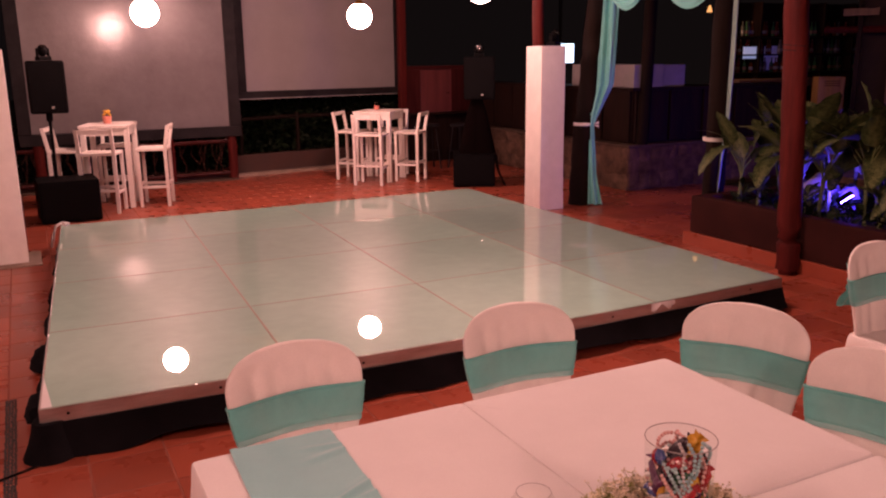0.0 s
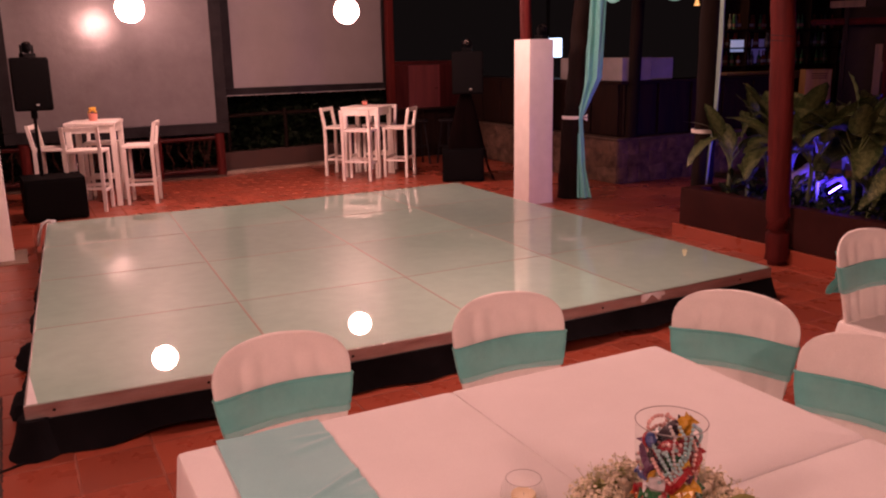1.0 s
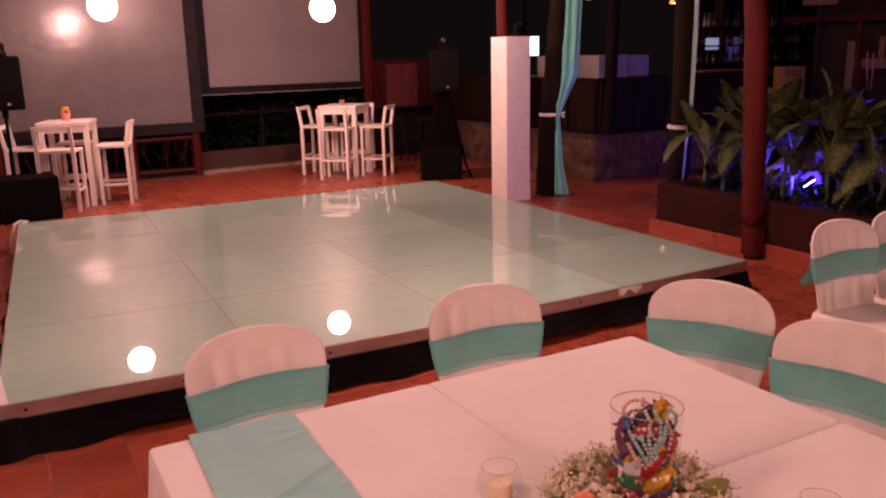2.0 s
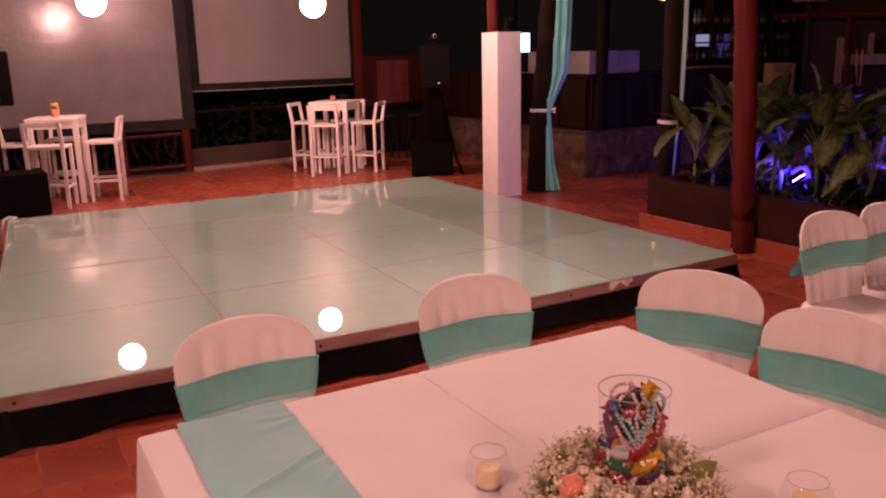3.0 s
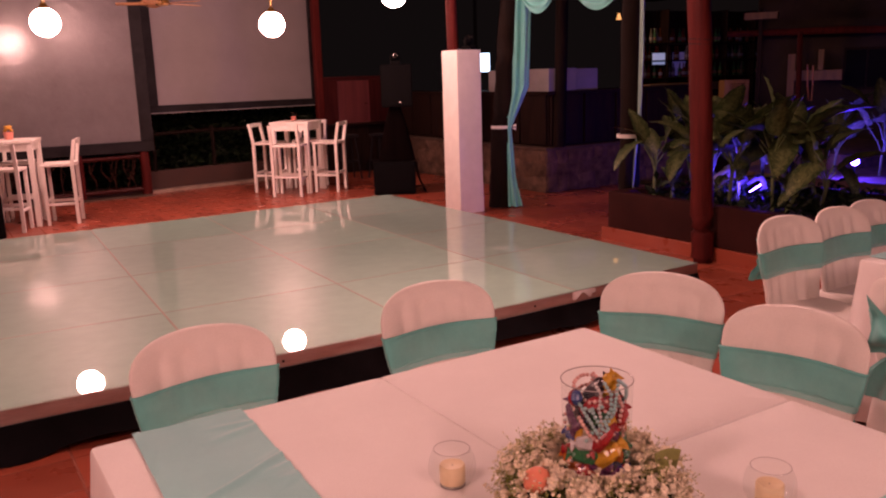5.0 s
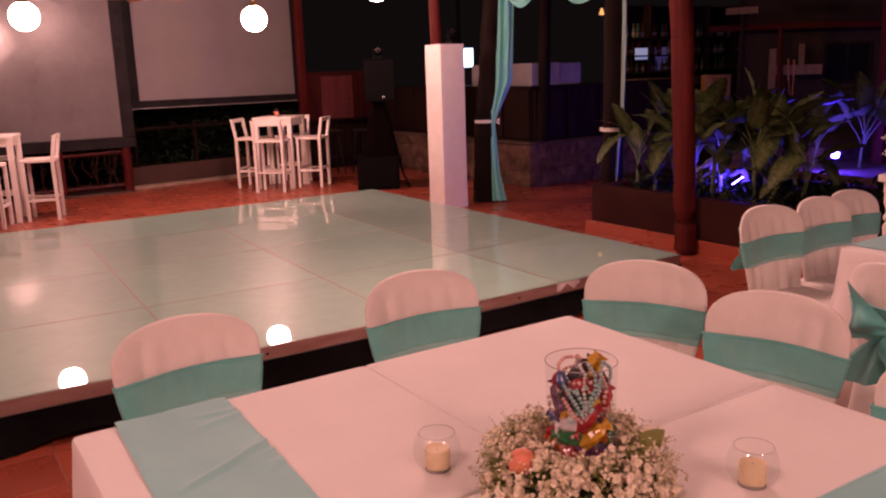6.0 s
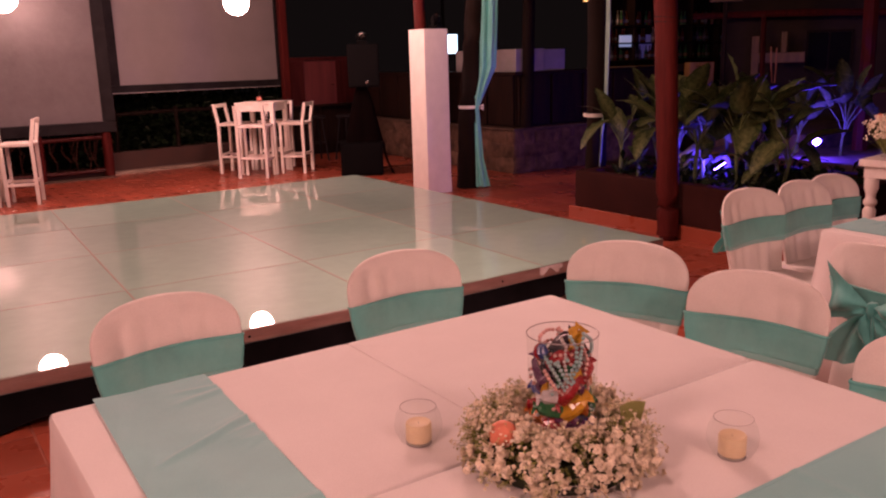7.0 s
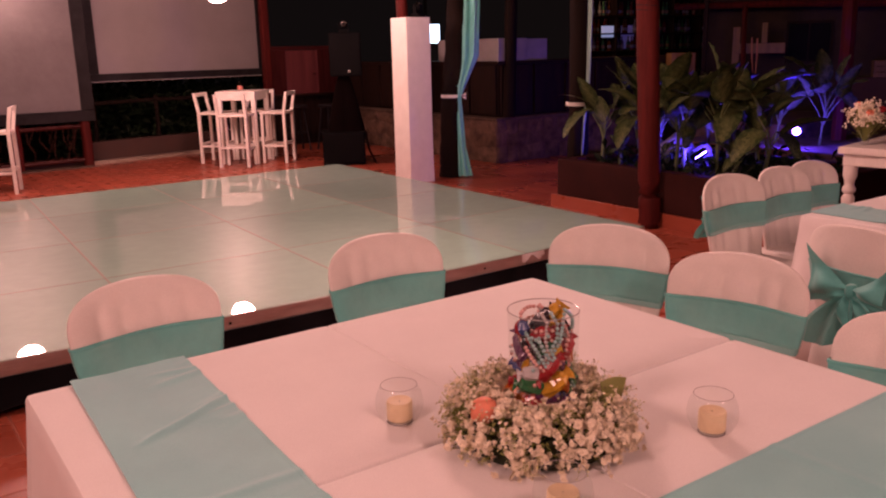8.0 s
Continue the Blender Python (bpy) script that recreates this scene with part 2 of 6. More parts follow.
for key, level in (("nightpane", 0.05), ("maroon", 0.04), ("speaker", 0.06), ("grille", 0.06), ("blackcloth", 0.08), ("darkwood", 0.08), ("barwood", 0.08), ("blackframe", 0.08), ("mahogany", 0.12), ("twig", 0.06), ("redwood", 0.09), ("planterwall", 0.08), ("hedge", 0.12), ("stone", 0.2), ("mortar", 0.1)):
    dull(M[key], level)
for key in ("panel", "panel_shaded", "panel_lit_tint"):
    bp = M[key].node_tree
    bs = bp.nodes["Principled BSDF"]
    bs.inputs["Specular IOR Level"].default_value = 0.13
    bs.inputs["Coat IOR"].default_value = 1.54
    bs.inputs["Coat Weight"].default_value = 0.85
    sm1 = noise_node(bp, 2.6, 5.0, 0.65, (1.0, 2.2, 1.0))
    bp.links.new(ramp_node(bp, sm1.outputs["Fac"], [(0.40, (0.006, 0.006, 0.006)), (0.62, (0.016, 0.016, 0.016)), (0.75, (0.040, 0.040, 0.040))]).outputs[0], bs.inputs["Coat Roughness"])
for nd in M["screen"].node_tree.nodes:
    if nd.type == "BUMP":
        nd.inputs["Distance"].default_value = 0.0050
org = M["sash"].node_tree
weave = noise_node(org, 5.0, 4.0, 0.6, (2.0, 2.0, 1.0))
org.links.new(ramp_node(org, weave.outputs["Fac"], [(0.32, (0.68, 0.68, 0.68)), (0.68, (0.84, 0.84, 0.84))]).outputs[0], org.nodes["Principled BSDF"].inputs["Alpha"])
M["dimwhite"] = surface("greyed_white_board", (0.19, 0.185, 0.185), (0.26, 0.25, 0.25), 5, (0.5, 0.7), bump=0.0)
M["globe"] = glow("lit_globe", LAMP_TINT, GLOBE_POWER)
M["dimglobe"] = glow("dimmer_lit_globe", LAMP_TINT, GLOBE_POWER * 0.55)
M["ledlens"] = glow("lit_led_lens", LED_TINT, 160)
M["tvglow"] = glow("lit_tv_screen", (0.55, 0.75, 1.0), 1.5)
M["monitor"] = glow("lit_monitor", (0.35, 0.45, 0.80), 0.18)
M["backlight"] = glow("lit_shelf_back", (0.22, 0.18, 0.85), 0.030)
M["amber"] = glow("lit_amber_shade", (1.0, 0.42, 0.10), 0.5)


def plain(name, col, rough=0.35, metal=0.0):
    return surface(name, tuple(c * 0.85 for c in col), col, 60, (rough, rough + 0.12), metal=metal, bump=0.05)


# ---- mesh helpers ----
FLAT = set()

def part(name, bm, material, parent=None, label="", smooth=True):
    me = bpy.data.meshes.new(name)
    bmesh.ops.recalc_face_normals(bm, faces=bm.faces[:])
    smooth = smooth and id(bm) not in FLAT
    FLAT.discard(id(bm))
    for f in bm.faces:
        f.smooth = smooth
    bm.to_mesh(me)
    bm.free()
    me.materials.append(material)
    ob = new(name, me)
    if smooth:
        me.set_sharp_from_angle(angle=radians(40))
    if parent:
        ob.parent = parent
    if label:
        ob["label"] = label
    return ob


def thing(name, m, label, category, group="", kind=""):
    ob = new(name)
    ob.matrix_world = m
    ob.empty_display_size = 0.1
    return tagged(ob, label, category, group, kind)


def add_box(bm, x0, x1, y0, y1, z0, z1, bevel=0.0, m=None):
    r = bmesh.ops.create_cube(bm, size=1)
    vs = r["verts"]
    bmesh.ops.scale(bm, vec=(x1 - x0, y1 - y0, z1 - z0), verts=vs)
    bmesh.ops.translate(bm, vec=((x0 + x1) / 2, (y0 + y1) / 2, (z0 + z1) / 2), verts=vs)
    if m:
        bmesh.ops.transform(bm, matrix=m, verts=vs)
    if bevel:
        es = {e for v in vs for e in v.link_edges}
        bmesh.ops.bevel(bm, geom=list(es), offset=bevel, segments=2, affect="EDGES", profile=0.6)
    return bm


def box(x0, x1, y0, y1, z0, z1, bevel=0.004, m=None):
    bm = add_box(bmesh.new(), x0, x1, y0, y1, z0, z1, bevel, m)
    FLAT.add(id(bm))
    return bm


def add_tube(bm, pts, radii, seg=8, caps=True):
    pts = [Vector(p) for p in pts]
    rings = []
    for i, p in enumerate(pts):
        d = (pts[min(i + 1, len(pts) - 1)] - pts[max(i - 1, 0)]).normalized()
        a = d.cross(Vector((0, 0, 1)))
        if a.length < 0.1:
            a = d.cross(Vector((0, 1, 0)))
        a.normalize()
        b = d.cross(a).normalized()
        r = radii[i] if hasattr(radii, "__len__") else radii
        rings.append([bm.verts.new(p + r * (math.cos(2 * math.pi * k / seg) * a + math.sin(2 * math.pi * k / seg) * b)) for k in range(seg)])
    for r0, r1 in zip(rings, rings[1:]):
        for k in range(seg):
            bm.faces.new((r0[k], r0[(k + 1) % seg], r1[(k + 1) % seg], r1[k]))
    if caps:
        bm.faces.new(rings[0])
        bm.faces.new(rings[-1])
    return bm


def tube(pts, radii, seg=8):
    return add_tube(bmesh.new(), pts, radii, seg)


def lathe(profile, seg=24, bm=None):
    """Turned shape from (radius, height) pairs; a radius of 0 closes it."""
    bm = bm or bmesh.new()
    rings = []
    for r, z in profile:
        if r <= 1e-6:
            rings.append([bm.verts.new((0, 0, z))])
        else:
            rings.append([bm.verts.new((r * math.cos(2 * math.pi * k / seg), r * math.sin(2 * math.pi * k / seg), z)) for k in range(seg)])
    for a, b in zip(rings, rings[1:]):
        for k in range(seg):
            k2 = (k + 1) % seg
            if len(a) == 1 and len(b) == 1:
                continue
            if len(a) == 1:
                bm.faces.new((a[0], b[k], b[k2]))
            elif len(b) == 1:
                bm.faces.new((a[k], a[k2], b[0]))
            else:
                bm.faces.new((a[k], a[k2], b[k2], b[k]))
    return bm


def sheet(nu, nv, f, thick=0.0):
    """A grid surface f(u, v), u and v from 0 to 1, with thickness."""
    bm = bmesh.new()
    g = [[bm.verts.new(f(i / nu, j / nv)) for j in range(nv + 1)] for i in range(nu + 1)]
    for i in range(nu):
        for j in range(nv):
            bm.faces.new((g[i][j], g[i + 1][j], g[i + 1][j + 1], g[i][j + 1]))
    if thick:
        bmesh.ops.recalc_face_normals(bm, faces=bm.faces[:])
        bmesh.ops.solidify(bm, geom=bm.faces[:], thickness=thick)
    return bm


def loft(loops, cap_low=True, cap_high=True):
    bm = bmesh.new()
    rings = [[bm.verts.new(p) for p in lp] for lp in loops]
    n = len(rings[0])
    for a, b in zip(rings, rings[1:]):
        for k in range(n):
            bm.faces.new((a[k], a[(k + 1) % n], b[(k + 1) % n], b[k]))
    if cap_low:
        bm.faces.new(rings[0])
    if cap_high:
        bm.faces.new(rings[-1])
    return bm


def sm(a, b, x):
    x = min(max((x - a) / (b - a), 0), 1)
    return x * x * (3 - 2 * x)

# ---- setting ----
PANEL, STAGE_Z = 1.22, 0.25
STAGE = 4 * PANEL

part("ground", box(-40, 40, -40, 45, -0.25, -0.06, 0), M["earth"])
tagged(bpy.data.objects["ground"], "dark bare garden earth round the hall", "ground", kind="structure")
floor = part("floor", box(-5.2, 9.0, -8.2, 10.6, -0.06, -0.0013, 0), M["grout"])
tagged(floor, "terracotta tiled floor with dark grout joints", "floor", kind="structure")

ceiling = part("ceiling", box(-5.2, 20, -8.2, 15, 3.7, 3.8, 0), M["thatch"])
tagged(ceiling, "dark brown boarded roof underside", "ceiling", kind="structure")
tagged(part("wall_south", box(-5.2, 9.0, -8.3, -8.2, -0.06, 3.7, 0), M["backwall"]), "plain ochre plaster wall closing the hall", "wall", kind="structure")
tagged(part("wall_west", box(-5.3, -5.2, -8.2, 15, -0.06, 3.7, 0), M["backwall"]), "plain ochre plaster wall beside the hall", "wall", kind="structure")

# low wall, kerb and rail behind the second screen; it runs slightly away from the first screen
BACK = pose(3.02, 9.30, 0, 0, 0, 8.0)
wall_north = part("wall_north", box(0, 3.35, 0, 0.16, -0.02, 0.33, 0.012), M["plaster"])
wall_north.matrix_world = BACK
tagged(wall_north, "low brown plaster wall below the garden rail", "wall", kind="structure")
kerb = part("kerb", box(-0.1, 3.3, -0.14, -0.003, -0.012, 0.05, 0.012), M["kerb"])
kerb.matrix_world = BACK
tagged(kerb, "pale stone kerb along the low wall", "kerb", kind="structure")

rail = thing("garden_rail", BACK, "dark wooden rail with posts above the low wall", "rail")
for x in (0.15, 1.15, 2.2, 3.2):
    part("post", tube([(x, 0.08, 0.32), (x + 0.01, 0.08, 0.6), (x, 0.08, 0.98)], [0.035, 0.03, 0.032], 8), M["darkwood"], rail)
part("top_rail", tube([(0.0, 0.08, 0.90), (1.0, 0.085, 0.915), (2.2, 0.075, 0.90), (3.3, 0.08, 0.91)], [0.032, 0.03, 0.033, 0.03], 8), M["darkwood"], rail)

rng = random.Random(7)


def leaf_cloud(name, count, place, size, material, rng):
    bm = bmesh.new()
    for _ in range(count):
        c = Vector(place(rng))
        e = Euler((rng.uniform(-1.2, 1.2), rng.uniform(-1.2, 1.2), rng.uniform(0, 6.3)))
        s = size * rng.uniform(0.6, 1.4)
        q = [c + s * (e.to_matrix() @ Vector(p)) for p in ((0, -1, 0), (0.38, -0.2, 0.1), (0, 1, -0.1), (-0.38, -0.2, 0.1))]
        bm.faces.new([bm.verts.new(p) for p in q])
    return part(name, bm, material, smooth=False)


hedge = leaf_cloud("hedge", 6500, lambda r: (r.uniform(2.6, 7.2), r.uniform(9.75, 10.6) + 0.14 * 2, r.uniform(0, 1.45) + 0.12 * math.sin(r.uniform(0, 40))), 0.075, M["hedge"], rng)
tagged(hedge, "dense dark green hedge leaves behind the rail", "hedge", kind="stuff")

# planked wooden partition beside the second screen
partition = thing("wooden_partition", pose(6.12, 9.42, 0, 0, 0, 4), "red-brown wooden partition with a hatch over a ledge", "partition")
for x0, x1 in ((0.002, 0.288), (0.932, 1.72)):
    part("panel", box(x0, x1, -0.010, 0.03, 0.88, 1.64, 0.004), M["mahogany"], partition)
hatch = part("hatch", box(0.29, 0.93, -0.014, 0.022, 0.88, 1.63, 0.005), M["door"], partition, "plain red-brown painted hatch leaf")
part("handle", tube([(0.86, -0.014, 1.22), (0.86, -0.045, 1.22), (0.80, -0.045, 1.22)], 0.008, 8), M["chrome"], hatch, "small metal handle")
part("ledge", box(-0.0, 1.74, -0.16, 0.05, 0.84, 0.878, 0.006), M["barwood"], partition, "narrow dark ledge")
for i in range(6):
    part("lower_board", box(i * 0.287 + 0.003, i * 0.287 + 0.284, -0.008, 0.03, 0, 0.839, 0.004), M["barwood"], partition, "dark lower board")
part("top_rail", box(-0.0, 1.74, -0.035, 0.06, 1.64, 1.70, 0.008), M["mahogany"], partition)
part("upright", box(-0.13, -0.002, -0.05, 0.06, 0, 3.69, 0.012), M["redwood"], partition, "tall red-stained upright")

# raised bar terrace: stone plinth with dark panelling
TX, TY = 7.40, 4.88
plinth = part("stone_wall", box(TX + 0.05, 13.5, TY + 0.05, 11.5, -0.05, 0.60, 0), M["mortar"])
tagged(plinth, "low rubble stone wall carrying the bar terrace", "stone wall", kind="structure")
cap = part("terrace_edge", box(TX - 0.02, 13.5, TY - 0.02, 11.5, 0.60, 0.635, 0.008), M["mortar"], plinth)


def stones(face_len, place, seed):
    """Rubble: uneven courses of rounded stones of many sizes, bedded in mortar."""
    r = random.Random(seed)
    z = 0.0
    for row, h in enumerate((0.225, 0.195, 0.18)):
        x = 0.0
        while x < face_len - 0.05:
            w = min(r.choice((0.16, 0.24, 0.34, 0.5)) * r.uniform(0.8, 1.2), face_len - x)
            if face_len - x - w < 0.12:
                w = face_len - x
            out, ph, tip = r.uniform(-0.006, 0.012), r.uniform(0, 50), r.uniform(-0.10, 0.10)

            def face(u, v):
                du, dv = 2 * u - 1, 2 * v - 1
                rim = (abs(du) ** 4 + abs(dv) ** 4) ** 0.7
                px, pz = x + w / 2 + du * (w / 2 + 0.004), z + h / 2 + dv * (h / 2 + 0.004)
                ex = 0.055 * noise.noise(Vector((px * 4, pz * 4, seed * 3.0)))
                ez = 0.060 * noise.noise(Vector((px * 3.5, seed * 5.0, pz * 3.5)))
                bulge = 0.020 * noise.noise(Vector((px * 11, pz * 11, ph)))
                return (min(max(px + ex, 0.0), face_len), -out + 0.022 * rim + 0.8 * bulge, min(max(pz + ez + tip * du * w * 0.3, 0.0), 0.606))
            ob = part("stone", sheet(6, 4, face), M["stone"], plinth)
            ob.matrix_world = place
            x += w
        z += h


stones(5.2, pose(TX, TY + 5.2, 0, 0, 0, -90), 3)
stones(3.6, pose(TX, TY, 0), 4)

bar_front = thing("bar_counter", pose(0, 0, 0), "dark panelled bar counter on the stone terrace", "bar counter")
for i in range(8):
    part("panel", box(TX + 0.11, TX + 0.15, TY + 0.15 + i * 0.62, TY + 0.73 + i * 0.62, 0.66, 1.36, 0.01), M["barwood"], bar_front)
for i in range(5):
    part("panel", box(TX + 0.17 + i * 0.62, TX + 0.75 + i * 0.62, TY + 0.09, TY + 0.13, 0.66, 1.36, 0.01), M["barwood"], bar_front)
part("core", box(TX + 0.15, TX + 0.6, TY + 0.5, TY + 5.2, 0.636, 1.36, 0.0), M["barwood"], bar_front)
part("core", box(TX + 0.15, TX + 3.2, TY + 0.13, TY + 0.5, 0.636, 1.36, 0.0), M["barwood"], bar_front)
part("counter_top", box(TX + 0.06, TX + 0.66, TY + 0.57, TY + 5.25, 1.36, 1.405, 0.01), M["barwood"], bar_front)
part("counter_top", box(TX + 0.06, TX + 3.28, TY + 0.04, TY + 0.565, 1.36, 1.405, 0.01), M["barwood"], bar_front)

chest = thing("white_cabinet", pose(0, 0, 1.405), "white painted box cabinet on the bar counter", "cabinet")
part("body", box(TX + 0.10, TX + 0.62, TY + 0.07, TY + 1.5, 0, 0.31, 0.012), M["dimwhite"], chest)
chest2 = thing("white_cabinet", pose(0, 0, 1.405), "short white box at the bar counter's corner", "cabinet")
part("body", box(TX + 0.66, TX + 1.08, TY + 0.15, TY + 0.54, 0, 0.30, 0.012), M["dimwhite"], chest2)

terrace_post = part("terrace_post", tube([(7.66, 4.93, 0.636), (7.69, 4.92, 1.5), (7.73, 4.90, 3.69)], [0.085, 0.085, 0.085], 10), M["darkwood"])
tagged(terrace_post, "dark round timber post at the bar terrace", "post")

# bar back: shelves with bottles
SH = pose(12.4, 8.15, 0.63, 0, 0, -4)
bar_shelf = thing("bar_shelf", SH, "dark wooden back-bar shelves filled with bottles", "shelf")
part("back", box(0, 5.0, 0.36, 0.40, 0, 2.2, 0.004), M["barwood"], bar_shelf)
for i in range(7):
    part("divider", box(i * 0.83 - 0.02, i * 0.83 + 0.02, 0, 0.357, 0, 2.2, 0.004), M["barwood"], bar_shelf)
part("backlight", box(1.28, 1.80, 0.345, 0.357, 0.88, 1.36, 0.0), M["backlight"], bar_shelf, "faint blue lit back panel")
for z in (0.85, 1.2, 1.55):
    part("shelf", box(-0.05, 5.05, -0.01, 0.355, z - 0.03, z, 0.004), M["barwood"], bar_shelf)

BOTTLES = [plain("amber_bottle", (0.13, 0.045, 0.012), 0.15), plain("green_bottle", (0.04, 0.13, 0.05), 0.15), plain("clear_bottle", (0.12, 0.12, 0.11), 0.12), plain("red_bottle", (0.12, 0.012, 0.01), 0.2)]
bottle_forms = []
for i, mt in enumerate(BOTTLES):
    b = part("bottle", lathe([(0, 0), (0.036, 0), (0.038, 0.01), (0.038, 0.15 + 0.01 * i), (0.014, 0.20 + 0.01 * i), (0.013, 0.27), (0.016, 0.272), (0.016, 0.285), (0, 0.285)], 10), mt)
    tagged(b, ("amber", "green", "clear", "red")[i] + " glass liquor bottle on the back-bar shelf", "bottle", "bottles on the bar shelf")
    part("label_band", lathe([(0.0385, 0.05), (0.0392, 0.05), (0.0392, 0.11), (0.0385, 0.11)], 10), M["teak"] if i % 2 else M["dimwhite"], b)
    bottle_forms.append(b)
rb = random.Random(11)
used = set()
for z in (0.85, 1.2, 1.55):
    x = 0.08
    while x < 4.9:
        if (x % 0.83) > 0.06 and (x % 0.83) < 0.77 and rb.random() < 0.85:
            k = rb.randrange(4)
            m = SH @ pose(x, rb.uniform(0.1, 0.24), z)
            if k not in used:
                used.add(k)
                bottle_forms[k].matrix_world = m
            else:
                copy_thing(bottle_forms[k], m)
        x += rb.uniform(0.085, 0.12)

back_counter = thing("service_counter", pose(12.0, 7.4, 0.63, 0, 0, -4), "wooden service counter in front of the bottles", "counter")
part("body", box(0, 1.95, 0, 0.45, 0, 0.60, 0.01), M["barwood"], back_counter)
part("counter_top", box(-0.05, 2.0, -0.06, 0.5, 0.60, 0.735, 0.01), M["teak"], back_counter)

monitor = thing("monitor", SH @ pose(0.66, 0.1, 1.05), "small bluish lit monitor on the bar shelf", "monitor")
part("stand", box(-0.06, 0.06, -0.05, 0.05, 0, 0.05, 0.005), M["speaker"], monitor)
part("case", box(-0.20, 0.20, -0.02, 0.03, 0.05, 0.31, 0.008), M["speaker"], monitor)
part("screen", box(-0.185, 0.185, -0.026, -0.021, 0.065, 0.295, 0), M["monitor"], monitor, "pale blue lit screen")

wood_cabinet = thing("wooden_cabinet", pose(13.10, 6.55, 0.63, 0, 0, -35), "tall honey-coloured wooden cabinet beside the bar", "cabinet")
part("body", box(0, 0.46, 0, 0.4, 0, 0.78, 0.008), M["honeywood"], wood_cabinet)
part("door", box(0.03, 0.43, -0.02, -0.002, 0.04, 0.74, 0.006), M["honeywood"], wood_cabinet)
for z in (0.62, 0.66, 0.70):
    part("louvre", box(0.10, 0.36, -0.03, -0.021, z, z + 0.012, 0.002), M["barwood"], wood_cabinet)

tv = thing("television", pose(9.83, 10.05, 1.68, 0, 0, -22), "small bright television on a bracket", "television")
part("case", box(-0.28, 0.28, 0, 0.07, 0, 0.42, 0.012), M["speaker"], tv)
part("screen", box(-0.26, 0.26, -0.008, -0.002, 0.03, 0.40, 0), M["tvglow"], tv, "bright white-blue screen")
part("bracket", box(-0.03, 0.03, 0.071, 0.14, -0.2, 2.015, 0.004), M["speaker"], tv)

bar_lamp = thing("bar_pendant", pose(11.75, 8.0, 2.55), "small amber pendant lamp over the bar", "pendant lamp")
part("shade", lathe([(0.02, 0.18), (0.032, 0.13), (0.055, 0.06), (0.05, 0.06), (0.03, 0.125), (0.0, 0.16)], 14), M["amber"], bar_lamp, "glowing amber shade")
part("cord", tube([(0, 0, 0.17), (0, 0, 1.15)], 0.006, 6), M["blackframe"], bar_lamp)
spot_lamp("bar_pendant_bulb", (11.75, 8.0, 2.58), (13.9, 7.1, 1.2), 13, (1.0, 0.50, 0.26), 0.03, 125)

# beam and posts of the far shelter
for x, y, r in ((11.6, 5.9, 0.075), (10.68, 1.78, 0.10)):
    p = part("shelter_post", tube([(x, y, -0.06), (x + 0.03, y, 1.6), (x, y + 0.03, 3.69)], [r, r * 0.9, r * 0.95], 8), M["redwood"])
    tagged(p, "reddish round timber post of the garden shelter", "post", "garden shelter posts")
RACK = pose(12.95, 4.85, 0, 0, 0, -55)
beam = part("shelter_beam", tube([RACK @ Vector(p) for p in ((-1.2, -0.1, 2.21), (0.6, -0.1, 2.20), (2.5, -0.1, 2.13))], [0.055, 0.06, 0.055], 8), M["redwood"])
tagged(beam, "reddish round timber beam of the garden shelter", "beam")
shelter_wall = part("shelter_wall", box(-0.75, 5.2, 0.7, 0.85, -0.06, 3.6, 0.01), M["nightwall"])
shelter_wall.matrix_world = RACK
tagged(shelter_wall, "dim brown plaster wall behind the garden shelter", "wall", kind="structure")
win = thing("window_1", RACK, "dark framed window in the shelter wall", "window", kind="structure")
part("pane", box(0.72, 1.40, 0.66, 0.68, 1.24, 1.88, 0.003), M["nightpane"], win, "dark bluish pane")
for x0, x1, z0, z1 in ((0.68, 0.72, 1.20, 1.92), (1.40, 1.44, 1.20, 1.92), (0.722, 1.398, 1.20, 1.24), (0.722, 1.398, 1.88, 1.92), (1.04, 1.07, 1.242, 1.878)):
    part("window_frame", box(x0, x1, 0.64, 0.698, z0, z1, 0.004), M["barwood"], win)
rack = thing("timber_rack", RACK, "pale timber rack with posts and a plank", "rack")
part("post", box(-0.21, -0.09, -0.05, 0.05, -0.06, 1.84, 0.01), M["teak"], rack)
part("post", box(0.26, 0.35, -0.09, -0.02, 1.562, 1.90, 0.01), M["teak"], rack)
part("plank", box(-0.20, 0.64, -0.09, -0.051, 1.39, 1.56, 0.008), M["teak"], rack)
part("dark_post", tube([(-0.03, -0.14, -0.06), (-0.02, -0.14, 1.1), (-0.04, -0.14, 2.2)], [0.045, 0.042, 0.042], 8), M["redwood"], rack)
strap = part("strap", tube([(0.10, -0.09, 1.66), (0.12, -0.10, 1.3), (0.15, -0.10, 1.06), (0.19, -0.10, 1.05), (0.20, -0.10, 1.3), (0.19, -0.09, 1.64)], 0.014, 6), plain("orange_strap", (0.36, 0.12, 0.05)))
strap.matrix_world = RACK
tagged(strap, "orange strap hung over the timber rack", "strap")
low_wall = part("low_wall", box(1.75, 3.6, 0.15, 0.6, -0.06, 0.95, 0.01), M["plaster"])
low_wall.matrix_world = RACK
tagged(low_wall, "low brown plaster wall in the dim garden", "wall", kind="structure")
crate = thing("wooden_crate", RACK @ pose(2.30, 0.36, 0.952), "brown slatted wooden crate on the low wall", "crate")
for z in (0.0, 0.095, 0.19):
    part("slat", box(-0.23, 0.23, -0.16, -0.14, z, z + 0.08, 0.004), M["teak"], crate)
    part("slat", box(-0.23, 0.23, 0.14, 0.16, z, z + 0.08, 0.004), M["teak"], crate)
